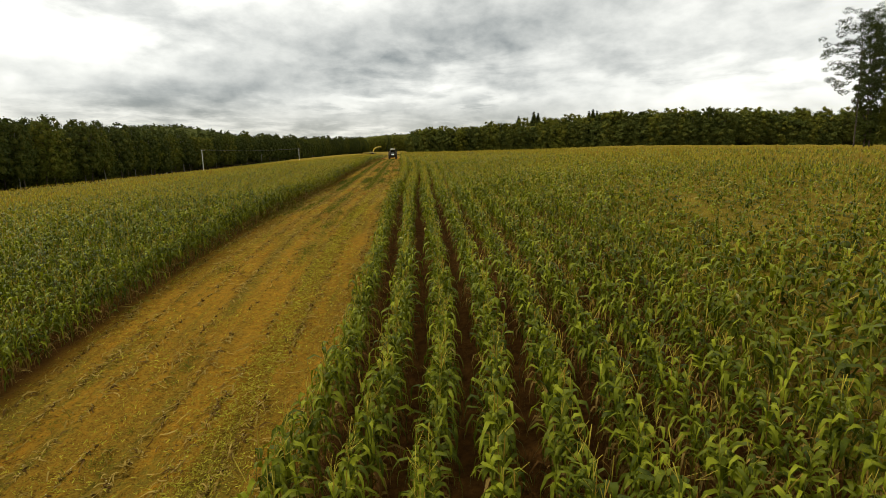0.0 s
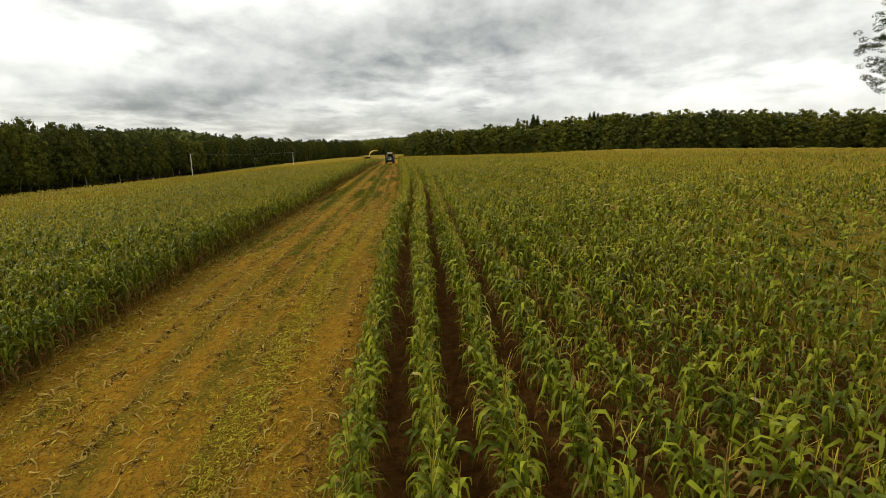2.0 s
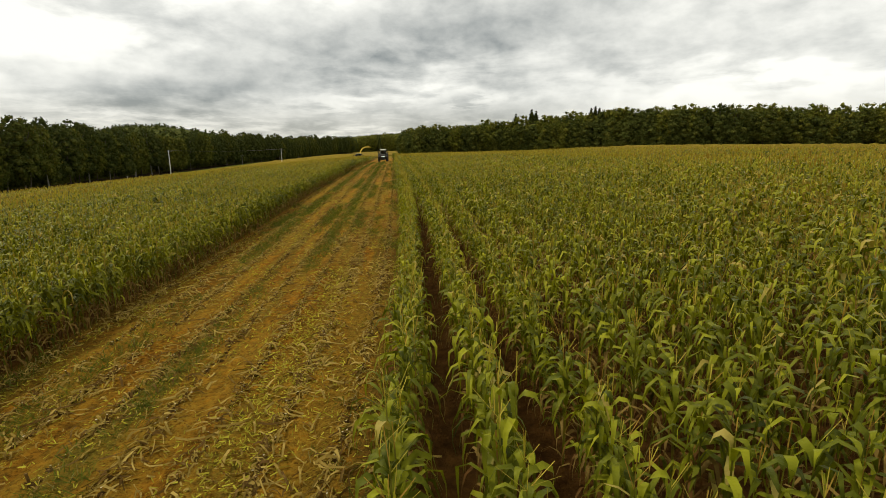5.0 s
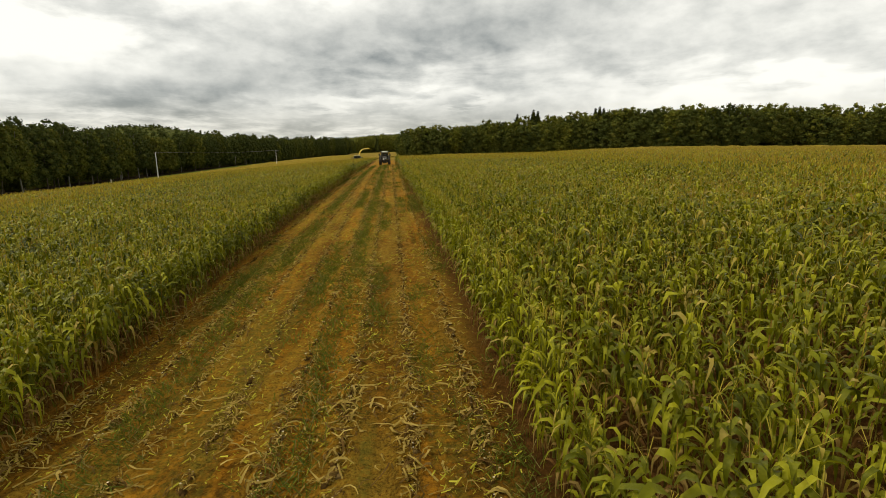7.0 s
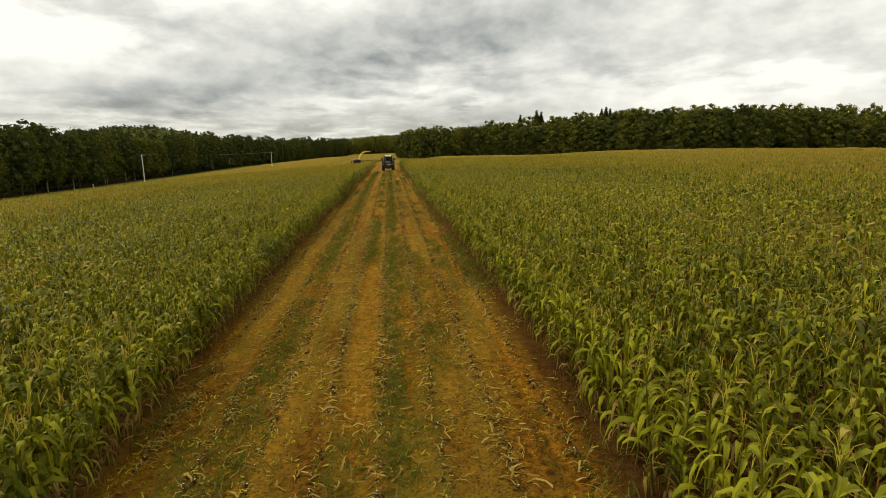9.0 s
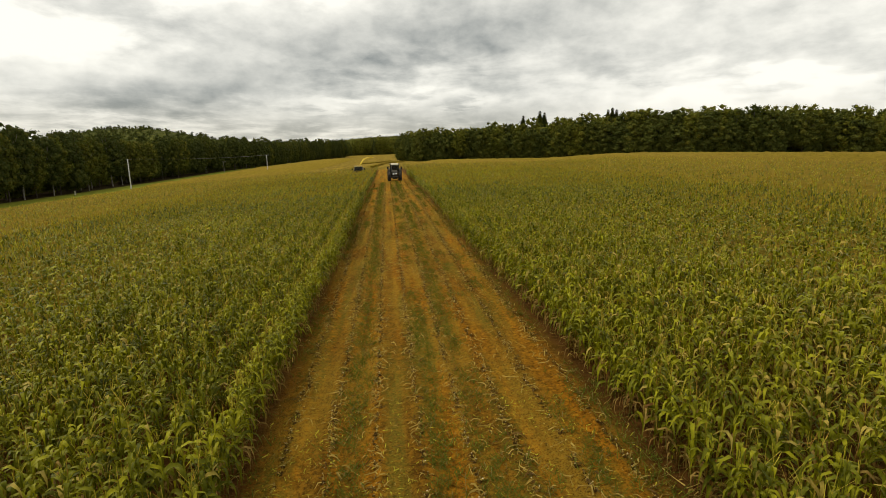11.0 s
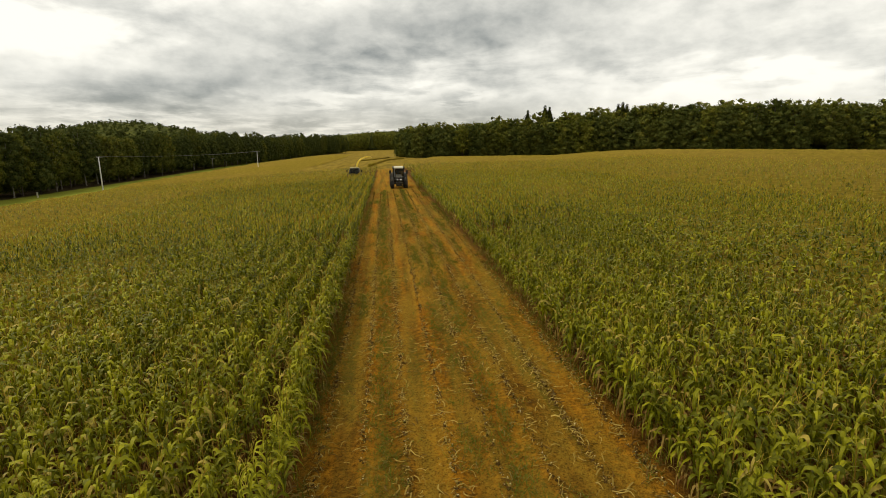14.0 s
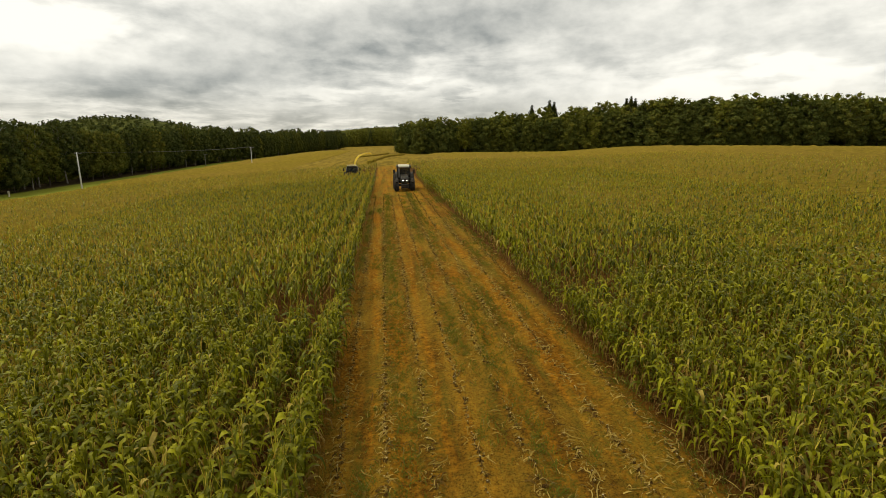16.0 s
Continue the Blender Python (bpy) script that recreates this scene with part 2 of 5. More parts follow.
def ground_material():
    m, n = material("field_soil")
    x, y, z = n.add("ShaderNodeSeparateXYZ", Vector=place_of(n)).outputs
    # follow the swing of the rows
    yc = n.math("MAXIMUM", y, 4.0)
    out = n.math("MAXIMUM", n.math("SUBTRACT", 50.0, yc), 0.0)
    near = n.math("MAXIMUM", n.math("SUBTRACT", 27.0, yc), 0.0)
    first = n.math("MINIMUM", n.math("MAXIMUM", n.math("SUBTRACT", 13.0, yc), 0.0), 6.0)
    swing = n.math("ADD", n.math("MULTIPLY", n.math("MULTIPLY", out, out), 0.0013), n.math("MULTIPLY", n.math("MULTIPLY", first, first), 0.014))
    x = n.math("DIVIDE", n.math("ADD", x, swing), n.math("ADD", n.math("MULTIPLY", near, 0.011), 1.0))
    where = n.add("ShaderNodeCombineXYZ", X=x, Y=y, Z=z).outputs[0]
    clod = n.noise(where, 6.0, 8.0, 0.65)
    crumbs = n.noise(where, 28.0, 5.0, 0.7)
    broad = n.noise(where, 0.35, 4.0, 0.6)
    soil = n.mix(n.ramp(clod, 0.3, 0.72), (0.130, 0.058, 0.006), (0.365, 0.168, 0.012))
    grit = n.noise(where, 75.0, 3.0, 0.7)
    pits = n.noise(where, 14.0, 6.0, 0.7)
    # pits that the bump sinks are painted darker
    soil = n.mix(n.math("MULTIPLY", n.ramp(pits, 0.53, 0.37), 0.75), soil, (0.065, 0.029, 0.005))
    soil = n.mix(n.math("MULTIPLY", n.ramp(grit, 0.55, 0.75), 0.45), soil, (0.36, 0.23, 0.05))
    soil = n.mix(n.math("MULTIPLY", n.ramp(crumbs, 0.5, 0.75), 0.5), soil, (0.31, 0.172, 0.018))
    # tracks of bare orange soil and duller strips along the lane
    strip = n.noise(n.mapped(where, (1.5, 0.025, 1.0), (2.0, 0, 0)), 1.0, 3.0, 0.6)
    soil = n.mix(n.ramp(strip, 0.40, 0.60), n.mix(1.0, soil, (0.72, 0.72, 0.85), "MULTIPLY"), n.mix(1.0, soil, (1.22, 1.10, 0.9), "MULTIPLY"))
    # strewn straw and chaff, in ragged drifts that run with the rows
    run = n.mapped(where, (1.0, 0.16, 1.0))
    drift = n.noise(run, 1.3, 5.0, 0.62)
    early = n.math("MULTIPLY", n.ramp(y, 44.0, 18.0), 0.19)
    chaff = n.math("MULTIPLY", n.ramp(n.math("ADD", drift, early), 0.38, 0.62), n.ramp(crumbs, 0.32, 0.58))
    lane = n.mix(n.math("MULTIPLY", chaff, 0.62), soil, (0.29, 0.188, 0.020))
    # low weeds in streaks between the rows
    streak = n.noise(n.mapped(where, (1.35, 0.10, 1.0), (4.0, 0, 0)), 1.0, 4.0, 0.6)
    tuft = n.noise(where, 11.0, 5.0, 0.7)
    weed = n.math("MULTIPLY", n.ramp(streak, 0.50, 0.60), n.ramp(tuft, 0.36, 0.56))
    lane = n.mix(n.math("MULTIPLY", weed, 0.45), lane, n.mix(crumbs, (0.048, 0.068, 0.009), (0.110, 0.130, 0.018)))
    # bare soil under the standing crop, its shade put into a darker colour
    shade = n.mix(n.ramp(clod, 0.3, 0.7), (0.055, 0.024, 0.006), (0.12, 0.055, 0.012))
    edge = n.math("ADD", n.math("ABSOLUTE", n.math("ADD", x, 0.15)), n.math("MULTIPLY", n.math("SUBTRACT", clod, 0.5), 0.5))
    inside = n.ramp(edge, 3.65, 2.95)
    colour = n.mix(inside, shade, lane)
    # grass verge by the wood and beyond the crop
    grass = n.mix(n.noise(where, 0.8, 5.0, 0.7), (0.105, 0.128, 0.012), (0.225, 0.225, 0.030))
    stub = n.mix(n.ramp(n.noise(n.mapped(where, (0.5, 0.06, 1)), 1.0, 4.0), 0.35, 0.65), (0.130, 0.090, 0.011), (0.230, 0.156, 0.022))
    far = n.ramp(n.math("ADD", y, n.math("MULTIPLY", broad, 30.0)), 235.0, 250.0)
    colour = n.mix(far, colour, stub)
    west = n.ramp(n.math("ADD", x, n.math("MULTIPLY", broad, 8.0)), -70.0, -78.0)
    colour = n.mix(west, colour, grass)
    # brown leaf mould under the trees
    mould = n.ramp(n.math("ADD", x, n.math("MULTIPLY", broad, 5.0)), -107.0, -110.5)
    colour = n.mix(mould, colour, n.mix(clod, (0.022, 0.016, 0.008), (0.06, 0.042, 0.018)))
    lumps = n.math("ADD", n.math("MULTIPLY", clod, 0.7), n.math("ADD", n.math("MULTIPLY", crumbs, 0.35), n.math("MULTIPLY", pits, 0.6)))
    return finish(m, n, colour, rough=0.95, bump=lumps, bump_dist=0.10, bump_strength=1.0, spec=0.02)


def canopy_material():
    m, n = material("distant_maize")
    where = place_of(n)
    tip = n.noise(n.mapped(where, (1, 1, 0.6)), 2.2, 6.0, 0.75)
    plants = n.noise(where, 0.9, 5.0, 0.7)
    patch = n.noise(where, 0.022, 4.0, 0.6)
    colour = n.mix(n.ramp(plants, 0.32, 0.68), (0.120, 0.092, 0.010), (0.265, 0.190, 0.024))
    colour = n.mix(n.math("MULTIPLY", n.ramp(tip, 0.48, 0.66), 0.75), colour, (0.25, 0.168, 0.040))
    colour = n.mix(n.math("MULTIPLY", n.ramp(patch, 0.40, 0.65), 0.4), colour, (0.235, 0.153, 0.036))
    return finish(m, n, colour, rough=0.9, bump=tip, bump_dist=0.5, bump_strength=1.0, spec=0.0)


def plain(name, colour, rough=0.6, metal=0.0, wear=0.25, scale=3.0, spec=0.4, **more):
    """Paint, metal, rubber: one colour with dust, mottling and fine relief."""
    m, n = material(name)
    where = n.add("ShaderNodeTexCoord").outputs["Object"]
    stain = n.noise(where, scale, 6.0, 0.65)
    dust = tuple(0.5 * c + 0.5 * d for c, d in zip(colour, (0.24, 0.17, 0.09)))
    col = n.mix(n.math("MULTIPLY", n.ramp(stain, 0.42, 0.72), wear), colour, dust)
    return finish(m, n, col, rough=rough, metal=metal, bump=n.noise(where, scale * 12, 3.0), bump_dist=0.004, bump_strength=0.3, spec=spec, **more)


def bark_material(name, dark, light):
    m, n = material(name)
    where = n.add("ShaderNodeTexCoord").outputs["Object"]
    ridge = n.noise(n.mapped(where, (1, 1, 0.2)), 5.0, 6.0, 0.65)
    return finish(m, n, n.mix(n.ramp(ridge, 0.3, 0.7), dark, light), rough=0.95, bump=ridge, bump_dist=0.05, spec=0.1)


GROUND = ground_material()
CANOPY = canopy_material()
BARK = bark_material("bark", (0.035, 0.028, 0.020), (0.115, 0.092, 0.065))
PALE_BARK = bark_material("pale_bark", (0.09, 0.08, 0.06), (0.25, 0.225, 0.18))
TREE_LEAF = leaf_material("tree_leaf", (0.047, 0.060, 0.012), (0.090, 0.103, 0.020), (0.115, 0.100, 0.020), 0.008, patch=0.012, rough=0.75, spec=0.05, whole=0.9, through=0.75)
# copy of tree_leaf with the left wood's shade put into a darker colour
SHADED_TREE_LEAF = leaf_material("shaded_tree_leaf", (0.032, 0.044, 0.010), (0.066, 0.079, 0.018), (0.080, 0.072, 0.016), 0.008, patch=0.012, rough=0.75, spec=0.05, whole=0.9, through=0.6)
WOOD_LEAF = leaf_material("wood_leaf", (0.034, 0.047, 0.011), (0.118, 0.134, 0.029), (0.12, 0.085, 0.03), 0.01, patch=0.01, rough=0.8, spec=0.04, through=0.6)
NEEDLE = leaf_material("needles", (0.026, 0.038, 0.013), (0.085, 0.098, 0.030), (0.09, 0.06, 0.03), 0.02, patch=0.02, rough=0.75, spec=0.05, through=0.7)


def wood_roof_material():
    """Massed foliage: crowns of many greens, with the shade between them painted dark."""
    m, n = material("massed_foliage")
    where = place_of(n)
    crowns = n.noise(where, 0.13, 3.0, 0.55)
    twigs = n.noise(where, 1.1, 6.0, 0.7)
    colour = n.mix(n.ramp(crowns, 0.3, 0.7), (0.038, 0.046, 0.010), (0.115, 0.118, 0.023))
    # hollows among the twigs get a dark green in place of shade
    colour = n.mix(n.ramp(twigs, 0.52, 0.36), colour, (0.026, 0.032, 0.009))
    each = n.add("ShaderNodeObjectInfo").outputs["Random"]
    colour = n.mix(n.math("MULTIPLY", n.ramp(each, 0.3, 1.0), 0.6), colour, n.mix(1.0, colour, (1.8, 1.5, 0.9), "MULTIPLY"))
    return finish(m, n, colour, rough=0.9, bump=twigs, bump_dist=0.8, bump_strength=1.0, spec=0.03)


WOOD_ROOF = wood_roof_material()
STUMP = leaf_material("stump", (0.045, 0.025, 0.007), (0.125, 0.070, 0.016), (0.14, 0.09, 0.03), 0.1, rough=0.9, spec=0.02)
CHAFF = leaf_material("chaff", (0.22, 0.18, 0.015), (0.48, 0.43, 0.045), (0.16, 0.09, 0.014), 0.2, rough=0.85, spec=0.03)
STRAW = leaf_material("straw", (0.20, 0.13, 0.022), (0.42, 0.30, 0.075), (0.11, 0.06, 0.014), 0.3, rough=0.8, spec=0.04)
CUT_END = leaf_material("cut_stalk_end", (0.36, 0.28, 0.12), (0.62, 0.55, 0.36), (0.2, 0.12, 0.04), 0.3, rough=0.8, spec=0.05)
WEED = leaf_material("weed", (0.055, 0.072, 0.008), (0.130, 0.145, 0.018), (0.20, 0.16, 0.05), 0.12, rough=0.85, spec=0.03)


# ---- mesh helpers ----
def mesh_of(name, verts, quads, mats, which=None, smooth=False):
    """A mesh from arrays of places and four-cornered faces."""
    verts, quads = np.asarray(verts, np.float32), np.asarray(quads, np.int32)
    me = bpy.data.meshes.new(name)
    me.vertices.add(len(verts))
    me.vertices.foreach_set("co", verts.ravel())
    me.loops.add(quads.size)
    me.loops.foreach_set("vertex_index", quads.ravel())
    me.polygons.add(len(quads))
    me.polygons.foreach_set("loop_start", np.arange(0, quads.size, 4, dtype=np.int32))
    for m in mats:
        me.materials.append(m)
    if which is not None:
        me.polygons.foreach_set("material_index", np.asarray(which, np.int32))
    me.polygons.foreach_set("use_smooth", np.full(len(quads), smooth))
    me.update(calc_edges=True)
    return me


def scattered(templates, spots, rng):
    """Copies of template plants, joined: spots are rows of x, y, z, turn, size, lean."""
    verts, quads, which, base = [], [], [], 0
    pick = rng.integers(0, len(templates), len(spots))
    for k, (v, q, w) in enumerate(templates):
        s = spots[pick == k]
        if not len(s):
            continue
        c, d = np.cos(s[:, 3])[:, None], np.sin(s[:, 3])[:, None]
        p = v[None] * s[:, 4, None, None]
        h = np.maximum(p[:, :, 2], 0)
        px = p[:, :, 0] * c - p[:, :, 1] * d + s[:, 0, None] + h * s[:, 5, None] * c
        py = p[:, :, 0] * d + p[:, :, 1] * c + s[:, 1, None] + h * s[:, 5, None] * d
        pz = p[:, :, 2] + s[:, 2, None]
        verts.append(np.stack([px, py, pz], -1).reshape(-1, 3))
        quads.append((q[None] + (np.arange(len(s)) * len(v))[:, None, None] + base).reshape(-1, 4))
        which.append(np.tile(w, len(s)))
        base += len(s) * len(v)
    return np.concatenate(verts), np.concatenate(quads), np.concatenate(which)


class Quads:
    """Collects four-cornered faces."""

    def __init__(self):
        self.v, self.q, self.w = [], [], []

    def strip(self, left, right, mat):
        base = len(self.v)
        for a, b in zip(left, right):
            self.v += [a, b]
        for k in range(len(left) - 1):
            self.q.append((base + 2 * k, base + 2 * k + 1, base + 2 * k + 3, base + 2 * k + 2))
            self.w.append(mat)

    def tube(self, places, radii, sides, mat):
        base = len(self.v)
        for p, r in zip(places, radii):
            for k in range(sides):
                a = 2 * math.pi * k / sides
                self.v.append((p[0] + r * math.cos(a), p[1] + r * math.sin(a), p[2]))
        for j in range(len(places) - 1):
            for k in range(sides):
                a, b = base + j * sides + k, base + j * sides + (k + 1) % sides
                self.q.append((a, b, b + sides, a + sides))
                self.w.append(mat)

    def arrays(self):
        return np.array(self.v, float), np.array(self.q, np.int32), np.array(self.w, np.int32)


# ---- maize ----
def leaf_line(rng, foot, azimuth, length, width, rise, droop, steps):
    """The two borders of one arching blade."""
    c, s = math.cos(azimuth), math.sin(azimuth)
    up = 0.0
    twist = rng.uniform(-1.1, 1.1)
    curl = rng.normal(0, 0.9) / steps
    px, py = foot[0], foot[1]
    left, right = [], []
    for k in range(steps + 1):
        f = k / steps
        if k:
            g = min(1.0, max(0.0, (f - 0.5 / steps - 0.10) / 0.74))
            lift = math.radians(rise - (rise + droop) * g * g * (3 - 2 * g))
            out = length / steps * math.cos(lift)
            c, s = math.cos(azimuth + curl * k), math.sin(azimuth + curl * k)
            px, py = px + c * out, py + s * out
            up += length / steps * math.sin(lift)
        w = 0.5 * width * (0.55 + 1.5 * f) if f < 0.30 else 0.5 * width * (1 - ((f - 0.30) / 0.70) ** 1.5)
        w = max(w, 0.004)
        roll = twist * f * 1.4
        pz = foot[2] + up
        dx, dy, dz = -s * w * math.cos(roll), c * w * math.cos(roll), w * math.sin(roll)
        left.append((px + dx, py + dy, pz + dz))
        right.append((px - dx, py - dy, pz - dz))
    return left, right


def folded(a, b, drop):
    """The midrib line between two borders of a blade, sunk below them."""
    return [((p[0] + r[0]) / 2, (p[1] + r[1]) / 2, (p[2] + r[2]) / 2 - drop * math.dist(p, r)) for p, r in zip(a, b)]


def maize_pieces(rng, leaves, steps, spikes, sides):
    """Blades, stalk and tassel of one plant of about 1.4 m, and 1.7 m with its tassel."""
    blades, tall = [], rng.uniform(1.20, 1.38)
    plane = math.pi / 2 + rng.normal(0, 0.45)
    for k in range(leaves):
        f = (k + 0.6) / leaves
        az = plane + math.pi * k + rng.normal(0, 0.4)
        length = (0.36 + 0.33 * math.sin(math.pi * min(1, f * 0.9 + 0.12))) * rng.uniform(0.8, 1.2)
        if f > 0.85:
            length *= 0.72
        kind = 3 if f < 0.34 and rng.random() < 0.75 else 0
        wide = rng.uniform(0.050, 0.077) * (1.0 if steps > 4 else 1.1 if steps == 4 else 1.5)
        if kind == 3:
            wide *= 0.7
        blades.append((kind, *leaf_line(rng, (0, 0, 0.06 + tall * 0.95 * f), az, length, wide, rng.uniform(42, 80), rng.uniform(68, 108), steps)))
    stalk, tassel = Quads(), Quads()
    if sides:
        stalk.tube([(0, 0, -0.05), (0.01, 0, tall * 0.6), (0, 0.01, tall + 0.12)], [0.016, 0.012, 0.006], sides, 1)
    else:
        stalk.strip([(-0.014, 0, -0.05), (-0.006, 0, tall + 0.04)], [(0.014, 0, -0.05), (0.006, 0, tall + 0.04)], 1)
    for k in range(spikes):
        az, out = rng.uniform(0, 6.3), (0.01 if k == 0 else rng.uniform(0.05, 0.16))
        h = rng.uniform(0.20, 0.30) if k == 0 else rng.uniform(0.10, 0.22)
        c, s = math.cos(az), math.sin(az)
        b = tall + (0.02 if k == 0 else rng.uniform(0.0, 0.10))
        line = [(0, 0, b), (c * out * 0.6, s * out * 0.6, b + h * 0.85), (c * out * 1.3, s * out * 1.3, b + h)]
        line = line if sides else line[::2]
        w = 0.0035 if steps > 4 else 0.0045 if steps == 4 else 0.008 if steps == 3 else 0.020
        tassel.strip([(p[0] - s * w, p[1] + c * w, p[2]) for p in line], [(p[0] + s * w, p[1] - c * w, p[2]) for p in line], 2)
    return blades, stalk, tassel


def maize_template(rng, leaves, steps, spikes, sides, fold=0.0):
    blades, stalk, tassel = maize_pieces(rng, leaves, steps, spikes, sides)
    q = Quads()
    for kind, a, b in blades:
        if fold and kind == 0:
            mid = folded(a, b, fold)
            base = len(q.v)
            for trio in zip(a, mid, b):
                q.v += trio
            for k in range(len(a) - 1):
                i = base + 3 * k
                q.q += [(i, i + 1, i + 4, i + 3), (i + 1, i + 2, i + 5, i + 4)]
                q.w += [kind, kind]
        else:
            q.strip(a, b, kind)
    v, f, w = q.arrays()
    for extra in (stalk, tassel):
        ev, ef, ew = extra.arrays()
        f = np.concatenate([f, ef + len(v)])
        v, w = np.concatenate([v, ev]), np.concatenate([w, ew])
    return v, f, w


def row_spots(rng, rows, y0, y1, step, keep=None, size=1.0):
    spots = []
    for x in rows:
        y = np.arange(y0, y1, step) + rng.uniform(-0.4, 0.4, len(np.arange(y0, y1, step))) * step
        px = x + rng.normal(0, 0.05, len(y))
        spots.append(np.stack([px, y], -1))
    p = np.concatenate(spots)
    if keep is not None:
        p = p[keep(p[:, 0], p[:, 1])]
    k = len(p)
    vigour = np.array([noise.noise((a * 0.09, b * 0.09, 3.0)) + 0.7 * noise.noise((a * 0.6, b * 0.6, 9.0)) for a, b in p])
    # leaves of the rows next to the lane spread along the row
    aligned = np.clip((6.3 - np.abs(p[:, 0] + 0.15)) / 1.2, 0, 1) * np.clip((p[:, 1] - 6) / 8, 0.3, 1)
    aim = rng.uniform(0, 2 * math.pi, k) * (1 - aligned) + aligned * (rng.normal(0, 0.75, k) + math.pi * rng.integers(0, 2, k))
    grown = np.where(p[:, 0] < 0, 1.04, np.interp(p[:, 1], (8, 13, 18, 34, 46), (1.18, 1.06, 0.89, 0.89, 0.95)))
    p[:, 0] = bend(p[:, 0], p[:, 1])
    return np.column_stack([p, ground_z(p[:, 0], p[:, 1]), aim, size * grown * (rng.normal(1.0, 0.08, k) + 0.16 * vigour), rng.normal(0, 0.07, k)])


def crop(name, label, spots, templates, rng):
    v, q, w = scattered(templates, spots, rng)
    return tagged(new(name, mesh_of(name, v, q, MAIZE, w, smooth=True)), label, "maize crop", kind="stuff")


def left_rows(a, b):
    return [LEFT_ROW - ROW * k for k in range(a, b)]


def right_rows(a, b):
    return [RIGHT_ROW + ROW * k for k in range(a, b)]


def apart_from_edge_plants(x, y):
    """Leaves free the stretches of the two lane edges where single plants stand."""
    right = (np.abs(x - RIGHT_ROW) < 0.3) & (y > EDGE_RIGHT[0]) & (y < EDGE_RIGHT[1])
    left = (np.abs(x - LEFT_ROW) < 0.3) & (y > EDGE_LEFT[0]) & (y < EDGE_LEFT[1])
    return ~(right | left)


def clear_of_harvester(x, y):
    return ~((np.abs(x - HARVESTER[0]) < 3.0) & (np.abs(y - HARVESTER[1] - 1.2) < 4.8))


EDGE_RIGHT, EDGE_LEFT = (42.0, 62.0), (70.0, 90.0)


def build_edge_plants():
    """The plants along the cut lane, one by one."""
    rng = np.random.default_rng(77)
    kinds = []
    for _ in range(9):
        blades, stalk, tassel = maize_pieces(rng, 13, 6, 7, 6)
        top = tagged(new("maize_plant"), "tall green maize plant with drooping leaves and tassel", "maize plant", "maize plants along the cut lane")
        for name, q, mat in (("stalk", stalk, MAIZE_STALK), ("tassel", tassel, MAIZE_TASSEL)):
            v, f, _ = q.arrays()
            new(name, mesh_of(name, v, f, [mat], smooth=True)).parent = top
        for kind, a, b in blades:
            q = Quads()
            mid = folded(a, b, 0.18)
            q.strip(a, mid, 0)
            q.strip(mid, b, 0)
            v, f, _ = q.arrays()
            new("leaf", mesh_of("leaf", v, f, [MAIZE[kind]], smooth=True)).parent = top
        kinds.append(top)
    n = 0
    for x, (y0, y1) in ((RIGHT_ROW, EDGE_RIGHT), (LEFT_ROW, EDGE_LEFT)):
        for y in np.arange(y0, y1, 0.19):
            py = y + rng.uniform(-0.06, 0.06)
            px = float(bend(x + rng.normal(0, 0.05), py))
            size = rng.normal(1.0, 0.08)
            m = pose(px, py, gz(px, py), rng.normal(0, 3), rng.normal(0, 3), rng.uniform(0, 360)) @ Matrix.Diagonal((size, size, size, 1))
            if n < len(kinds):
                kinds[n].matrix_basis = m
            else:
                copy_thing(kinds[rng.integers(0, len(kinds))], pose(0, 0, 0)).matrix_basis = m
            n += 1


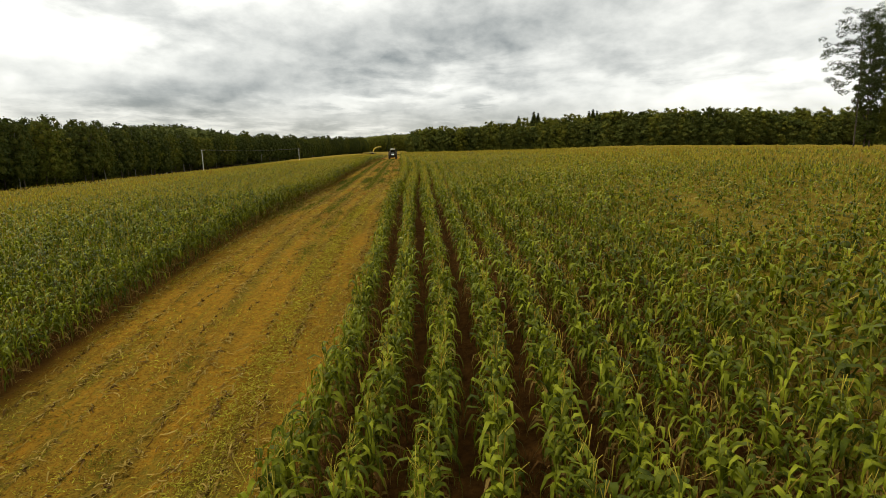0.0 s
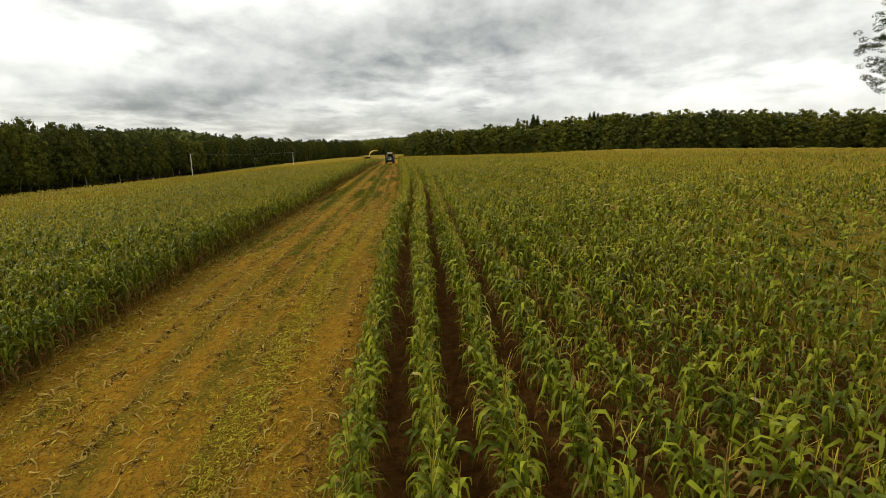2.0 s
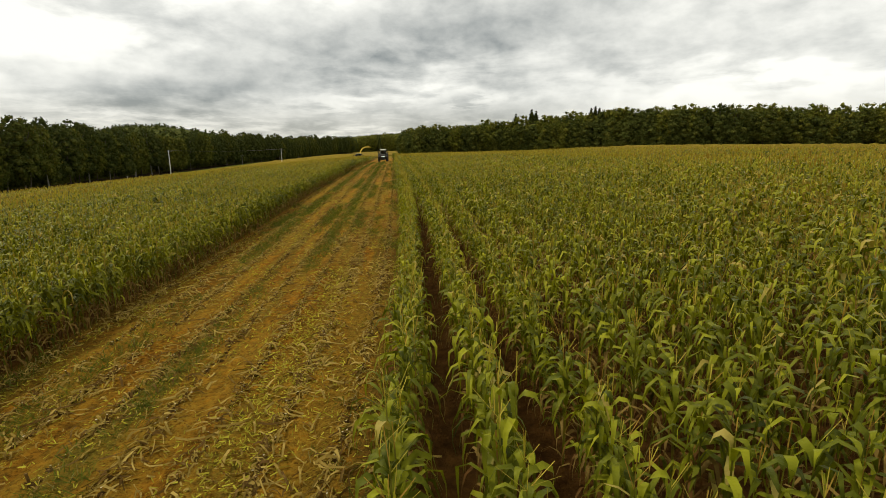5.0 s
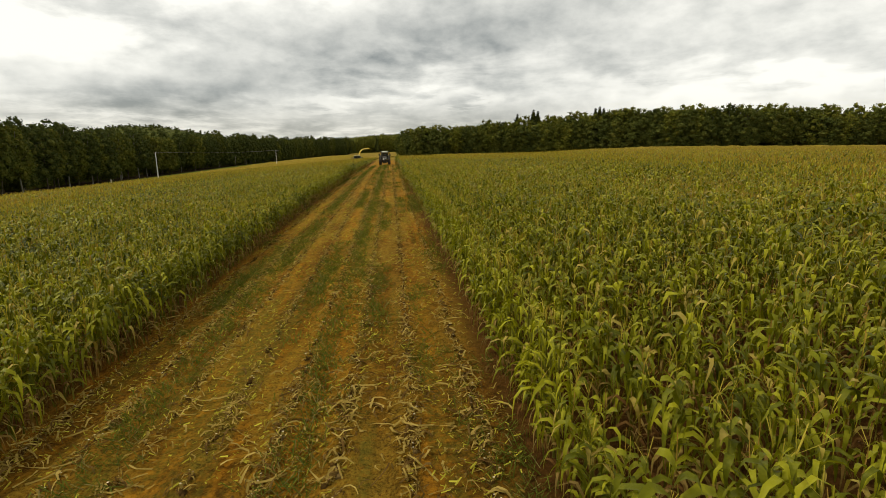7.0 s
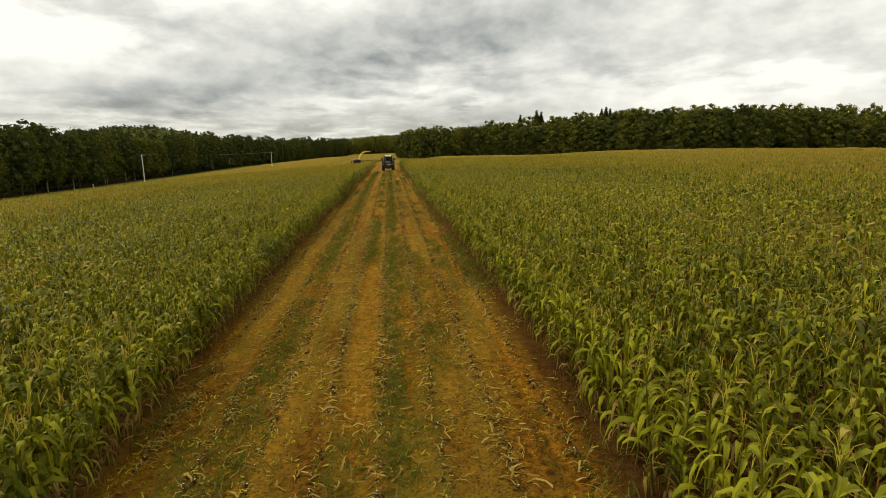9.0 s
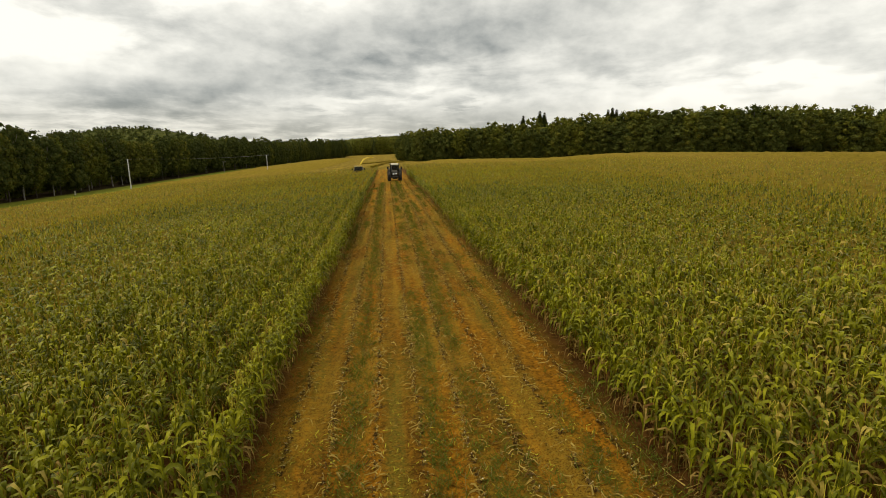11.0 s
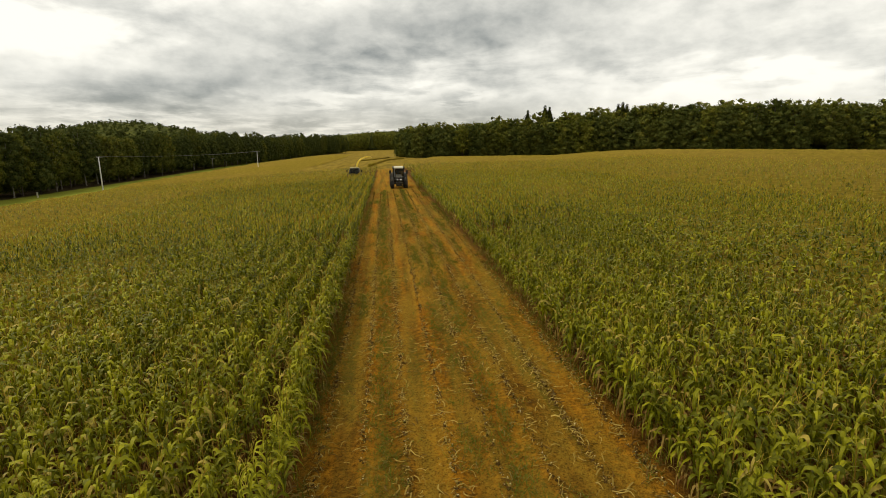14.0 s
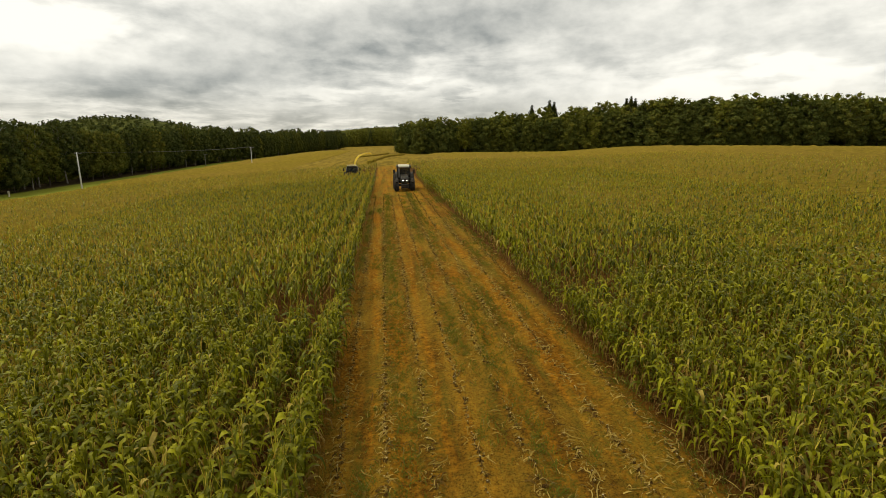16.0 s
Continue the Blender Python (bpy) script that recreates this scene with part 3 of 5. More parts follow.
def build_crop():
    rng = np.random.default_rng(5)
    fine = [maize_template(rng, 14, 5, 4, 0, 0.16) for _ in range(14)]
    second = [maize_template(rng, 13, 4, 3, 0) for _ in range(12)]
    middle = [maize_template(rng, 9, 3, 2, 0) for _ in range(10)]
    light = [maize_template(rng, 7, 2, 2, 0) for _ in range(10)]
    coarse = [maize_template(rng, 5, 2, 3, 0) for _ in range(8)]
    spots = row_spots(rng, left_rows(0, 3) + right_rows(0, 3), 4.0, 106.0, 0.14, apart_from_edge_plants)
    hang = np.concatenate([row_spots(rng, [RIGHT_ROW - 0.12], 34.0, 112.0, 0.36, size=0.86), row_spots(rng, [LEFT_ROW + 0.14], 5.0, 112.0, 0.34, size=0.9)])
    left_over = np.column_stack([rng.uniform(2.8, 3.7, 26), rng.uniform(146, 154, 26)])
    left_over = np.column_stack([left_over, ground_z(left_over[:, 0], left_over[:, 1]), rng.uniform(0, 6.28, 26), rng.uniform(1.25, 1.6, 26), rng.normal(0, 0.06, 26)])
    hang = np.concatenate([hang, left_over])
    inner = row_spots(rng, left_rows(3, 9) + right_rows(3, 9), 4.0, 108.0, 0.155)
    crop("maize_crop_inner_rows", "dense rows of green maize plants with dry tassels", inner, second, rng)
    crop("maize_crop_near", "dense rows of green maize plants with straw tassels", np.concatenate([spots, hang]), fine, rng)
    beside = row_spots(rng, left_rows(9, 20) + right_rows(9, 20), 4.0, 118.0, 0.34)
    wider = row_spots(rng, left_rows(20, 33) + right_rows(20, 33), 4.0, 118.0, 0.40)
    begin = row_spots(rng, left_rows(9, 22) + right_rows(9, 30), 4.0, 52.0, 0.5)
    ahead = row_spots(rng, left_rows(8, 33) + right_rows(8, 33), 108.0, 172.0, 0.42)
    rows_ahead = row_spots(rng, left_rows(0, 8) + right_rows(0, 8), 108.0, 176.0, 0.24, clear_of_harvester)
    crop("maize_crop_middle", "standing green maize with dry tassels in rows", np.concatenate([beside, begin]), middle, rng)
    crop("maize_crop_beyond", "standing maize in rows, tan at the tassels", np.concatenate([wider, ahead, rows_ahead]), light, rng)
    wide = np.array([(x, y) for x in np.arange(-74, 76, 1.4) for y in np.arange(16, 232, 1.4) if (abs(x) > 29.5 or y > 171) and abs(x + 0.15) > 3.6])
    wide = wide + rng.uniform(-0.6, 0.6, wide.shape)
    wide = wide[(np.abs(wide[:, 0] + 0.15) > 3.5) & ~((np.abs(wide[:, 0] - HARVESTER[0]) < 2.2) & (np.abs(wide[:, 1] - HARVESTER[1] - 1.2) < 4.6))]
    k = len(wide)
    s = np.column_stack([wide, ground_z(wide[:, 0], wide[:, 1]), rng.uniform(0, 6.28, k), rng.normal(1.0, 0.08, k), rng.normal(0, 0.05, k)])
    crop("maize_crop_far", "distant standing maize turning tan at the tips", s, coarse, rng)
    crop("maize_crop_start", "rows of green maize where the field begins", row_spots(rng, left_rows(0, 9) + right_rows(0, 9), -7.0, 4.0, 0.3), middle, rng)


def sheet(name, xs, ys, height, mats, keep=None, smooth=True):
    """A sheet over the land on a grid of lines."""
    gx, gy = np.meshgrid(xs, ys)
    v = np.stack([gx, gy, height(gx, gy)], -1).reshape(-1, 3)
    nx, ny = len(xs), len(ys)
    i, j = np.meshgrid(np.arange(nx - 1), np.arange(ny - 1))
    a = (j * nx + i).ravel()
    q = np.stack([a, a + 1, a + 1 + nx, a + nx], -1)
    if keep is not None:
        mx, my = v[q][:, :, 0].mean(1), v[q][:, :, 1].mean(1)
        q = q[keep(mx, my)]
        used, q = np.unique(q, return_inverse=True)
        v, q = v[used], q.reshape(-1, 4)
        # close the rims down to the ground
        e = np.concatenate([q[:, [0, 1]], q[:, [1, 2]], q[:, [2, 3]], q[:, [3, 0]]])
        _, first, times = np.unique(np.sort(e, 1), axis=0, return_index=True, return_counts=True)
        rim = e[first[times == 1]]
        low = v.copy()
        low[:, 2] = ground_z(v[:, 0], v[:, 1]) - 0.3
        q = np.concatenate([q, np.stack([rim[:, 1], rim[:, 0], rim[:, 0] + len(v), rim[:, 1] + len(v)], -1)])
        v = np.concatenate([v, low])
    return new(name, mesh_of(name, v, q, mats, smooth=smooth))


def steps_out(core, grow, reach):
    """Grid lines that widen outwards from a dense core."""
    lo, hi, d = core[0], core[-1], core[1] - core[0]
    below, above, step = [], [], d
    while lo > -reach:
        step *= grow
        lo -= step
        below.append(lo)
    step = d
    while hi < reach:
        step *= grow
        hi += step
        above.append(hi)
    return np.array(below[::-1] + list(core) + above)


def build_ground():
    rng = np.random.default_rng(8)
    xs = steps_out(np.arange(-7.0, 5.01, 0.2), 1.09, 2600)
    ys = steps_out(np.arange(0.0, 110.0, 0.4), 1.07, 2800)

    def height(x, y):
        z = ground_z(x, y)
        near = np.clip((8.0 - np.abs(x)) / 2.0, 0, 1) * np.clip((150 - y) / 40, 0, 1) * (y > -5)
        turned = np.maximum(50 - np.maximum(y, 4), 0) ** 2 * 0.0013
        ridge = 0.022 * np.cos(2 * math.pi * ((x + turned) / (1 + 0.011 * np.maximum(27 - np.maximum(y, 4), 0)) - CUT_ROWS[0]) / ROW)
        return z + near * (ridge + rng.normal(0, 0.014, x.shape))

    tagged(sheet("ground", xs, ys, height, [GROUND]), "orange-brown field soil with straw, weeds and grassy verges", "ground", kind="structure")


def canopy_edge_west(y):
    """Where the maize gives way to the verge before the left-hand wood."""
    return -80.0 - 12.0 * np.clip((y - 225) / 50, 0, 1) + 12.0 * np.clip((y - 400) / 160, 0, 1) + 1.5 * np.sin(y / 9.0)


def build_canopy():
    rng = np.random.default_rng(9)

    def height(x, y):
        inner = np.clip(np.maximum(np.maximum((np.abs(x) - 10.5) / 4, (y - 176) / 12), (-1 - y) / 4), 0, 1) * np.clip((np.abs(x + 0.15) - np.where(y < 0, 3.0, 6.5)) / 4, 0, 1)
        far = np.clip((np.maximum(np.abs(x) - 60, y - 215)) / 20, 0, 1)
        thin = 1 - 0.97 * np.clip((y - 222) / 14, 0, 1) * np.clip((36 - np.abs(x + 6)) / 8, 0, 1)
        inner = inner * thin
        return ground_z(x, y) - 0.1 + 0.90 * inner + 0.20 * far * thin + inner * rng.normal(0, 0.16, x.shape) * (0.4 + 0.8 * far)

    xs = np.concatenate([np.arange(-114, -30, 1.5), np.arange(-30, 31, 1.0), np.arange(31, 90, 1.5), np.arange(90, 330, 3.0)])
    ys = np.concatenate([np.arange(-46, 120, 1.5), np.arange(120, 240, 1.8), np.arange(240, 430, 2.6), np.arange(430, 620, 4.0)])

    def keep(x, y):
        lane = np.abs(x + 0.15) < np.where(y < 0, 3.6, 6.5)
        lane |= (np.abs(x) < 10) & (y < 174) & (y > 1)
        gone = (y > 236 + 4 * np.sin(x / 9)) & (x < 4) & (x > -9 - 0.03 * (y - 236))
        gone |= (np.abs(x - HARVESTER[0]) < 3.0) & (np.abs(y - HARVESTER[1] - 1.5) < 5.5)
        gone |= (y > 300 + 6 * np.sin(x / 7)) & (x < 4) & (x > -34)
        past = (x > 0) & (y > 405 - np.maximum(0, x - 100) * 0.55)
        past |= x < canopy_edge_west(y)
        return ~(lane | gone | past)

    tagged(sheet("maize_field", xs, ys, height, [CANOPY], keep), "wide field of tan and green standing maize", "maize field", kind="stuff")


# ---- trees ----
def clump_cloud(rng, centres, radii, count, size, mat=0, squash=0.8):
    """Many small leaf clumps on the outsides of some balls of twigs."""
    q = Quads()
    weights = np.array(radii) ** 2
    pick = rng.choice(len(centres), count, p=weights / weights.sum())
    for k in pick:
        d = rng.normal(0, 1, 3)
        d /= np.linalg.norm(d)
        r = radii[k] * rng.uniform(0.72, 1.18)
        p = np.array(centres[k]) + d * r * np.array([1, 1, squash])
        n = d + rng.normal(0, 0.62, 3) + np.array([0, 0, 0.15])
        n /= np.linalg.norm(n)
        u = np.cross(n, rng.normal(0, 1, 3))
        u /= np.linalg.norm(u)
        w = np.cross(n, u)
        s = size * rng.uniform(0.55, 1.25)
        a, b = u * s * 0.5, w * s * 0.5 * rng.uniform(0.6, 1.0)
        base = len(q.v)
        q.v += [tuple(p - a * 0.9 - b * 0.3), tuple(p + b * 1.1 - a * 0.1), tuple(p + a), tuple(p - b - a * 0.05)]
        q.q.append((base, base + 3, base + 2, base + 1))
        q.w.append(mat)
    return q


def add_mass(q, rng, centre, radius, squash=0.85, mat=0, around=6, levels=4):
    """One rounded, lumpy mass of foliage."""
    base = len(q.v)
    shift = rng.uniform(0, 100, 3)
    for j in range(levels + 1):
        el = -math.pi / 2 + math.pi * j / levels
        for k in range(around):
            a = 2 * math.pi * (k + 0.5 * (j % 2)) / around
            d = Vector((math.cos(el) * math.cos(a), math.cos(el) * math.sin(a), math.sin(el)))
            r = radius * (0.92 + 0.42 * noise.noise(d * 2.2 + Vector(shift)) + 0.22 * noise.noise(d * 5.5 + Vector(shift)))
            q.v.append((centre[0] + d.x * r, centre[1] + d.y * r, centre[2] + d.z * r * squash))
    for j in range(levels):
        for k in range(around):
            a, b = base + j * around + k, base + j * around + (k + 1) % around
            q.q.append((a, b, b + around, a + around))
            q.w.append(mat)


def limb(q, start, end, r0, r1, bend, sides=5):
    s, e = np.array(start, float), np.array(end, float)
    pts = [tuple(s + (e - s) * f + np.array(bend) * math.sin(math.pi * f)) for f in (0, 0.33, 0.66, 1)]
    q.tube(pts, [r0 + (r1 - r0) * f for f in (0, 0.33, 0.66, 1)], sides, 0)


def broadleaf(rng, tall, wide, first, clumps, size, boughs=40, airy=False):
    """Trunk with limbs, and a domed crown of many rounded boughs, of a broadleaved tree, as arrays."""
    wood, centres, radii = Quads(), [], []
    lean = rng.normal(0, 0.4, 2)
    limb(wood, (0, 0, -0.4), (lean[0], lean[1], tall * 0.82), (0.005 if airy else 0.0125) * tall, 0.05, (rng.normal(0, 0.3), rng.normal(0, 0.3), 0), 7)
    low, half = tall * first, wide * 0.5
    for k in range(boughs):
        u = (k + 0.5) / boughs
        el = math.asin(-0.80 + 1.78 * u)
        az = k * 2.4 + rng.uniform(-0.4, 0.4)
        grow = rng.uniform(0.66, 1.0)
        r = rng.uniform(0.13, 0.24) * wide * (1.05 - 0.42 * u)
        flat = half * math.cos(el) ** 0.75 * grow
        z = low + (tall - low) * (0.46 + 0.50 * math.sin(el) * (0.90 + 0.10 * grow))
        tip = (lean[0] * u + max(0.0, flat - 0.55 * r) * math.cos(az), lean[1] * u + max(0.0, flat - 0.55 * r) * math.sin(az), z - 0.45 * r)
        if k % 2 == 0:
            limb(wood, (lean[0] * u, lean[1] * u, max(tall * 0.12, z * 0.72)), tip, 0.0065 * tall, 0.03, (0, 0, -0.4), 4)
        centres.append(tip)
        radii.append(r)
    for k in range(0 if airy else 5):
        f = 0.2 + 0.14 * k
        centres.append((rng.normal(0, 0.5), rng.normal(0, 0.5), low + (tall - low) * f))
        radii.append(0.26 * wide * (1.0 - 0.12 * k))
    crown = clump_cloud(rng, centres, [r * 1.03 for r in radii], clumps, size, mat=0)
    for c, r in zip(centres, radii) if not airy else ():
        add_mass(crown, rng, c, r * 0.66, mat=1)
    return wood.arrays(), crown.arrays()


def spruce(rng, tall, wide, clumps, size):
    wood, q = Quads(), Quads()
    limb(wood, (0, 0, -0.3), (0, 0, tall), 0.16, 0.02, (0, 0, 0), 6)
    for _ in range(clumps):
        f = rng.uniform(0.03, 1.0) ** 0.95
        az = rng.uniform(0, 6.28)
        reach = wide * 0.72 * (1 - f) ** 0.85 * rng.uniform(0.45, 1.05) * (0.75 + 0.25 * math.sin(f * 60)) + 0.12
        c, s = math.cos(az), math.sin(az)
        p = np.array([c * reach, s * reach, tall * f])
        l, w = size * rng.uniform(0.6, 1.2) * (1.15 - 0.85 * f), size * 0.35 * (1.1 - 0.7 * f)
        out, side = np.array([c, s, -0.35]), np.array([-s, c, 0])
        base = len(q.v)
        q.v += [tuple(p - out * l * 0.5 - side * w * 0.4), tuple(p - out * l * 0.3 + side * w), tuple(p + out * l * 0.5), tuple(p - side * w)]
        q.q.append((base, base + 3, base + 2, base + 1))
        q.w.append(0)
    q.tube([(0, 0, tall * f) for f in (0.05, 0.1, 0.4, 0.7, 0.95)], [wide * r for r in (0.1, 0.44, 0.31, 0.17, 0.03)], 7, 1)
    return wood.arrays(), q.arrays()


def scots_pine(rng, tall):
    """A tall bare stem with a few long limbs and flat pads of needles near the top."""
    wood, centres, radii = Quads(), [], []
    limb(wood, (0, 0, -0.4), (rng.normal(0, 0.3), rng.normal(0, 0.3), tall * 0.97), 0.14, 0.05, (rng.normal(0, 0.3), 0, 0), 8)
    for k in range(36):
        f = 0.42 + 0.54 * (k / 36) + rng.uniform(0, 0.02)
        az = k * 2.1 + rng.uniform(-0.6, 0.6)
        reach = (2.0 + 4.2 * math.sin(math.pi * min(1, (f - 0.36) / 0.66))) * rng.uniform(0.55, 1.1)
        tip = (math.cos(az) * reach, math.sin(az) * reach, tall * f + rng.uniform(-0.5, 1.1))
        limb(wood, (0, 0, tall * f - 0.4), tip, 0.05, 0.012, (0, 0, -0.2), 4)
        for g in (0.6, 0.85, 1.05):
            centres.append(tuple(np.array(tip) * np.array([g, g, 1]) + rng.normal(0, 0.6, 3)))
            radii.append(rng.uniform(0.5, 1.15))
    # dead, needleless twigs low on the stem
    for k in range(14):
        f, az, reach = rng.uniform(0.16, 0.45), k * 2.4, rng.uniform(0.8, 2.6)
        limb(wood, (0, 0, tall * f), (math.cos(az) * reach, math.sin(az) * reach, tall * f + rng.uniform(-0.5, 0.5)), 0.035, 0.01, (0, 0, 0.2), 3)
    return wood.arrays(), clump_cloud(rng, centres, radii, 12000, 0.25, squash=0.7).arrays()


def tree_from(name, label, wood, crown, bark, leaf):
    top = tagged(new(name), label, "tree")
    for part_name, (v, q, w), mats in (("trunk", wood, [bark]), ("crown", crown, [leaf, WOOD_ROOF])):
        ob = new(part_name, mesh_of(part_name, v, q, mats, w, smooth=part_name == "trunk"))
        ob.parent = top
    return top


RIGHT_WOOD = [(10, 470), (24, 428), (110, 412), (150, 385), (177, 360), (225, 344), (300, 322), (400, 270)]
LEFT_WOOD = [(-110, 40), (-111, 150), (-112, 225), (-118, 300), (-116, 400), (-101, 500), (-84, 620), (-62, 700), (-47, 745)]
BACK_WOOD = [(-240, 860), (-60, 900), (60, 930), (260, 900)]


def taller(x):
    """The right-hand wood grows taller away from the lane."""
    return 1.0 + min(0.31, 0.0028 * max(0.0, x - 60)) + 0.10 * max(0.0, min(1.0, (x - 40) / 30)) + 0.17 * max(0.0, min(1.0, (170 - x) / 50)) - 0.06 * max(0.0, min(1.0, (36 - x) / 22))


def far_growth(x):
    """The far wood stands higher behind the end of the lane."""
    return 1.0 + 0.48 * max(0.0, min(1.0, (x + 150) / 160))


def along_line(line, step):
    """Places every step metres on a line of corners, with the way square to it."""
    out = []
    for (ax, ay), (bx, by) in zip(line, line[1:]):
        far = math.hypot(bx - ax, by - ay)
        for k in range(max(1, int(far / step))):
            f = k * step / far
            out.append((ax + (bx - ax) * f, ay + (by - ay) * f, (bx - ax) / far, (by - ay) / far))
    return out


def build_woods():
    rng = np.random.default_rng(21)
    kinds = []
    for tall, wide, first in ((20, 11, 0.20), (21, 12, 0.22), (22, 10, 0.26), (19.5, 12, 0.16), (20, 10.5, 0.20), (21, 11.5, 0.22), (18, 12, 0.06), (16, 12, 0.03), (17, 10.5, 0.02), (14, 11, 0.02)):
        w, c = broadleaf(rng, tall, wide, first, 2900, 0.60)
        kinds.append(tree_from("broadleaf_tree", "tall dark green broadleaved tree at the wood edge", w, c, PALE_BARK if tall == 22 else BARK, TREE_LEAF))
    shaded_trees, heights = [], dict(zip(kinds, (20, 21, 22, 19.5, 20, 21, 19, 18.5, 19, 18)))
    # broadleaved trees of the left wood, leaves darkened for its shaded face
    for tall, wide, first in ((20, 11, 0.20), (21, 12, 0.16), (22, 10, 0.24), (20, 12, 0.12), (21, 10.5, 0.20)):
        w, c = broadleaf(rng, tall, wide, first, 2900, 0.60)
        shaded_trees.append(tree_from("oak_tree", "tall broadleaved tree with bare lower trunk, shade put into its leaf colour", w, c, PALE_BARK if tall == 22 else BARK, SHADED_TREE_LEAF))
        heights[shaded_trees[-1]] = 20.3
    conifers = []
    for tall, wide in ((24, 6), (20, 5.5)):
        w, c = spruce(rng, tall, wide, 1300, 1.2)
        conifers.append(tree_from("conifer_tree", "dark pointed conifer rising above the wood", w, c, BARK, NEEDLE))
    first_use, behind, shaded_behind = {}, [], []
    for side, line, step in (("r", RIGHT_WOOD, 5.6), ("l", LEFT_WOOD, 6.6)):
        for k, (x, y, dx, dy) in enumerate(along_line(line, step)):
            for back in (0, 6, 12):
                nx, ny = -dy, dx
                px = x + nx * (back + rng.uniform(-2, 2)) + rng.uniform(-1.5, 1.5)
                py = y + ny * (back + rng.uniform(-2, 2)) + rng.uniform(-1.5, 1.5)
                kind = shaded_trees[rng.integers(0, 5)] if side == "l" else kinds[rng.integers(0, 6)] if back or rng.random() < 0.35 else kinds[rng.integers(6, len(kinds))]
                if back == 12 or (back == 6 and k % 2):
                    if back == 6 or k % 2 == 0:
                        size = (rng.uniform(0.82, 1.05) if side == "l" else rng.uniform(0.90, 1.01)) * ((1.23 if y < 190 else 1.17 if y < 290 else 1.18) if side == "l" else 1.03 * taller(x))
                        (shaded_behind if side == "l" else behind).append((px, py, gz(px, py) - 0.3, rng.uniform(0, 6.28), size, rng.normal(0, 0.02)))
                    continue
                if back and rng.random() < 0.05 and side == "r":
                    kind = conifers[rng.integers(0, 2)]
                size = (rng.uniform(0.76, 0.96) if back == 0 else rng.uniform(0.84, 1.05) if side == "l" else rng.uniform(0.90, 1.02)) * ((1.23 if y < 190 else 1.17 if y < 290 else 1.18) if side == "l" else 1.03 * taller(x))
                size = size * (0.82 if kind in conifers else 20.3 / heights[kind])
                wide = size * (rng.uniform(0.74, 0.98) if side == "l" else rng.uniform(0.95, 1.25))
                m = pose(px, py, gz(px, py) - 0.3, 0, 0, rng.uniform(0, 360)) @ Matrix.Diagonal((wide, wide, size * rng.uniform(0.95, 1.04), 1))
                if kind not in first_use:
                    first_use[kind] = True
                    kind.matrix_basis = m
                else:
                    copy_thing(kind, pose(0, 0, 0)).matrix_basis = m
    # the spires that stand clear of the right-hand wood
    for px, py, top in ((129, 490, 33.0), (134.5, 495, 32.0), (112, 480, 28.5), (154, 411, 29.0), (158.5, 414, 30.5), (163, 417, 29.5), (176, 418, 28.5)):
        size = (top + 0.8 - gz(px, py)) / 24.0
        copy_thing(conifers[0], pose(0, 0, 0)).matrix_basis = pose(px, py, gz(px, py) - 0.3, 0, 0, rng.uniform(0, 360)) @ Matrix.Diagonal((2.3 * size, 2.3 * size, size, 1))
    # the crowns that rise from the far wood
    for x, y, dx, dy in along_line(BACK_WOOD, 10.0):
        kind = (conifers + kinds)[rng.integers(0, 12)] if rng.random() < 0.88 else conifers[rng.integers(0, 2)]
        size = rng.uniform(0.8, 1.05) * (0.95 * far_growth(x) if kind in conifers else 1.0)
        py = y + rng.uniform(-4, 6)
        if kind not in conifers:
            behind.append((x, py, gz(x, py) - 0.3, rng.uniform(0, 6.28), size * 1.1 * far_growth(x), 0.0))
            continue
        copy_thing(kind, pose(0, 0, 0)).matrix_basis = pose(x, py, gz(x, py) - 0.3, 0, 0, rng.uniform(0, 360)) @ Matrix.Diagonal((size * 1.4, size * 1.4, size, 1))
    for kind in kinds + shaded_trees + conifers:
        if kind not in first_use:
            px, py = 190, 380
            kind.matrix_basis = pose(px, py, gz(px, py))
    # the trees behind the first ones, told apart by nobody
    shapes = [broadleaf(rng, tall, wide, first, 780, 0.95, 30)[1] for tall, wide, first in ((20, 12, 0.2), (22, 12, 0.26), (19, 13, 0.15), (21, 11, 0.2))]
    # left-hand crowns take the leaf copy that carries painted shade
    for spots, leaf, label in ((behind, TREE_LEAF, "crowded green crowns behind the wood's first trees"), (shaded_behind, SHADED_TREE_LEAF, "crowded crowns behind the wood's first trees, shade put into their colour")):
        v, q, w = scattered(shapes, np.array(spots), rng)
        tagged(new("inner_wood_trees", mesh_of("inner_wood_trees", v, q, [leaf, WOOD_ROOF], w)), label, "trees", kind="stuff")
    # the depth of the woods behind their first trees: one roof of crowns that comes down to the ground in front
    for name, line, deep, step, lift in (("right_woodland", RIGHT_WOOD, 100, 4.0, -1.5), ("left_woodland", LEFT_WOOD, 120, 4.0, 1.2), ("far_woodland", BACK_WOOD, 120, 8.0, 2.0)):
        spine = along_line(line, step)
        backs = np.concatenate([[14, 15, 16.5, 19], np.arange(22, deep, step)]) + (8 if name[0] == "l" else 0)
        q = Quads()
        tops = []
        for i, (x, y, dx, dy) in enumerate(spine):
            for j, back in enumerate(backs):
                px, py = x - dy * back, y + dx * back
                bump = noise.fractal(Vector((px * 0.11, py * 0.11, 5.0)), 0.9, 2.0, 4)
                tall = (17.5 + lift + 3.2 * bump) * (taller(x) if name[0] == "r" else far_growth(x) if name[0] == "f" else 1.0)
                rise = min(1.0, 0.0 if j == 0 else (0.35, 0.62, 0.85)[j - 1] if j < 4 else 1.0)
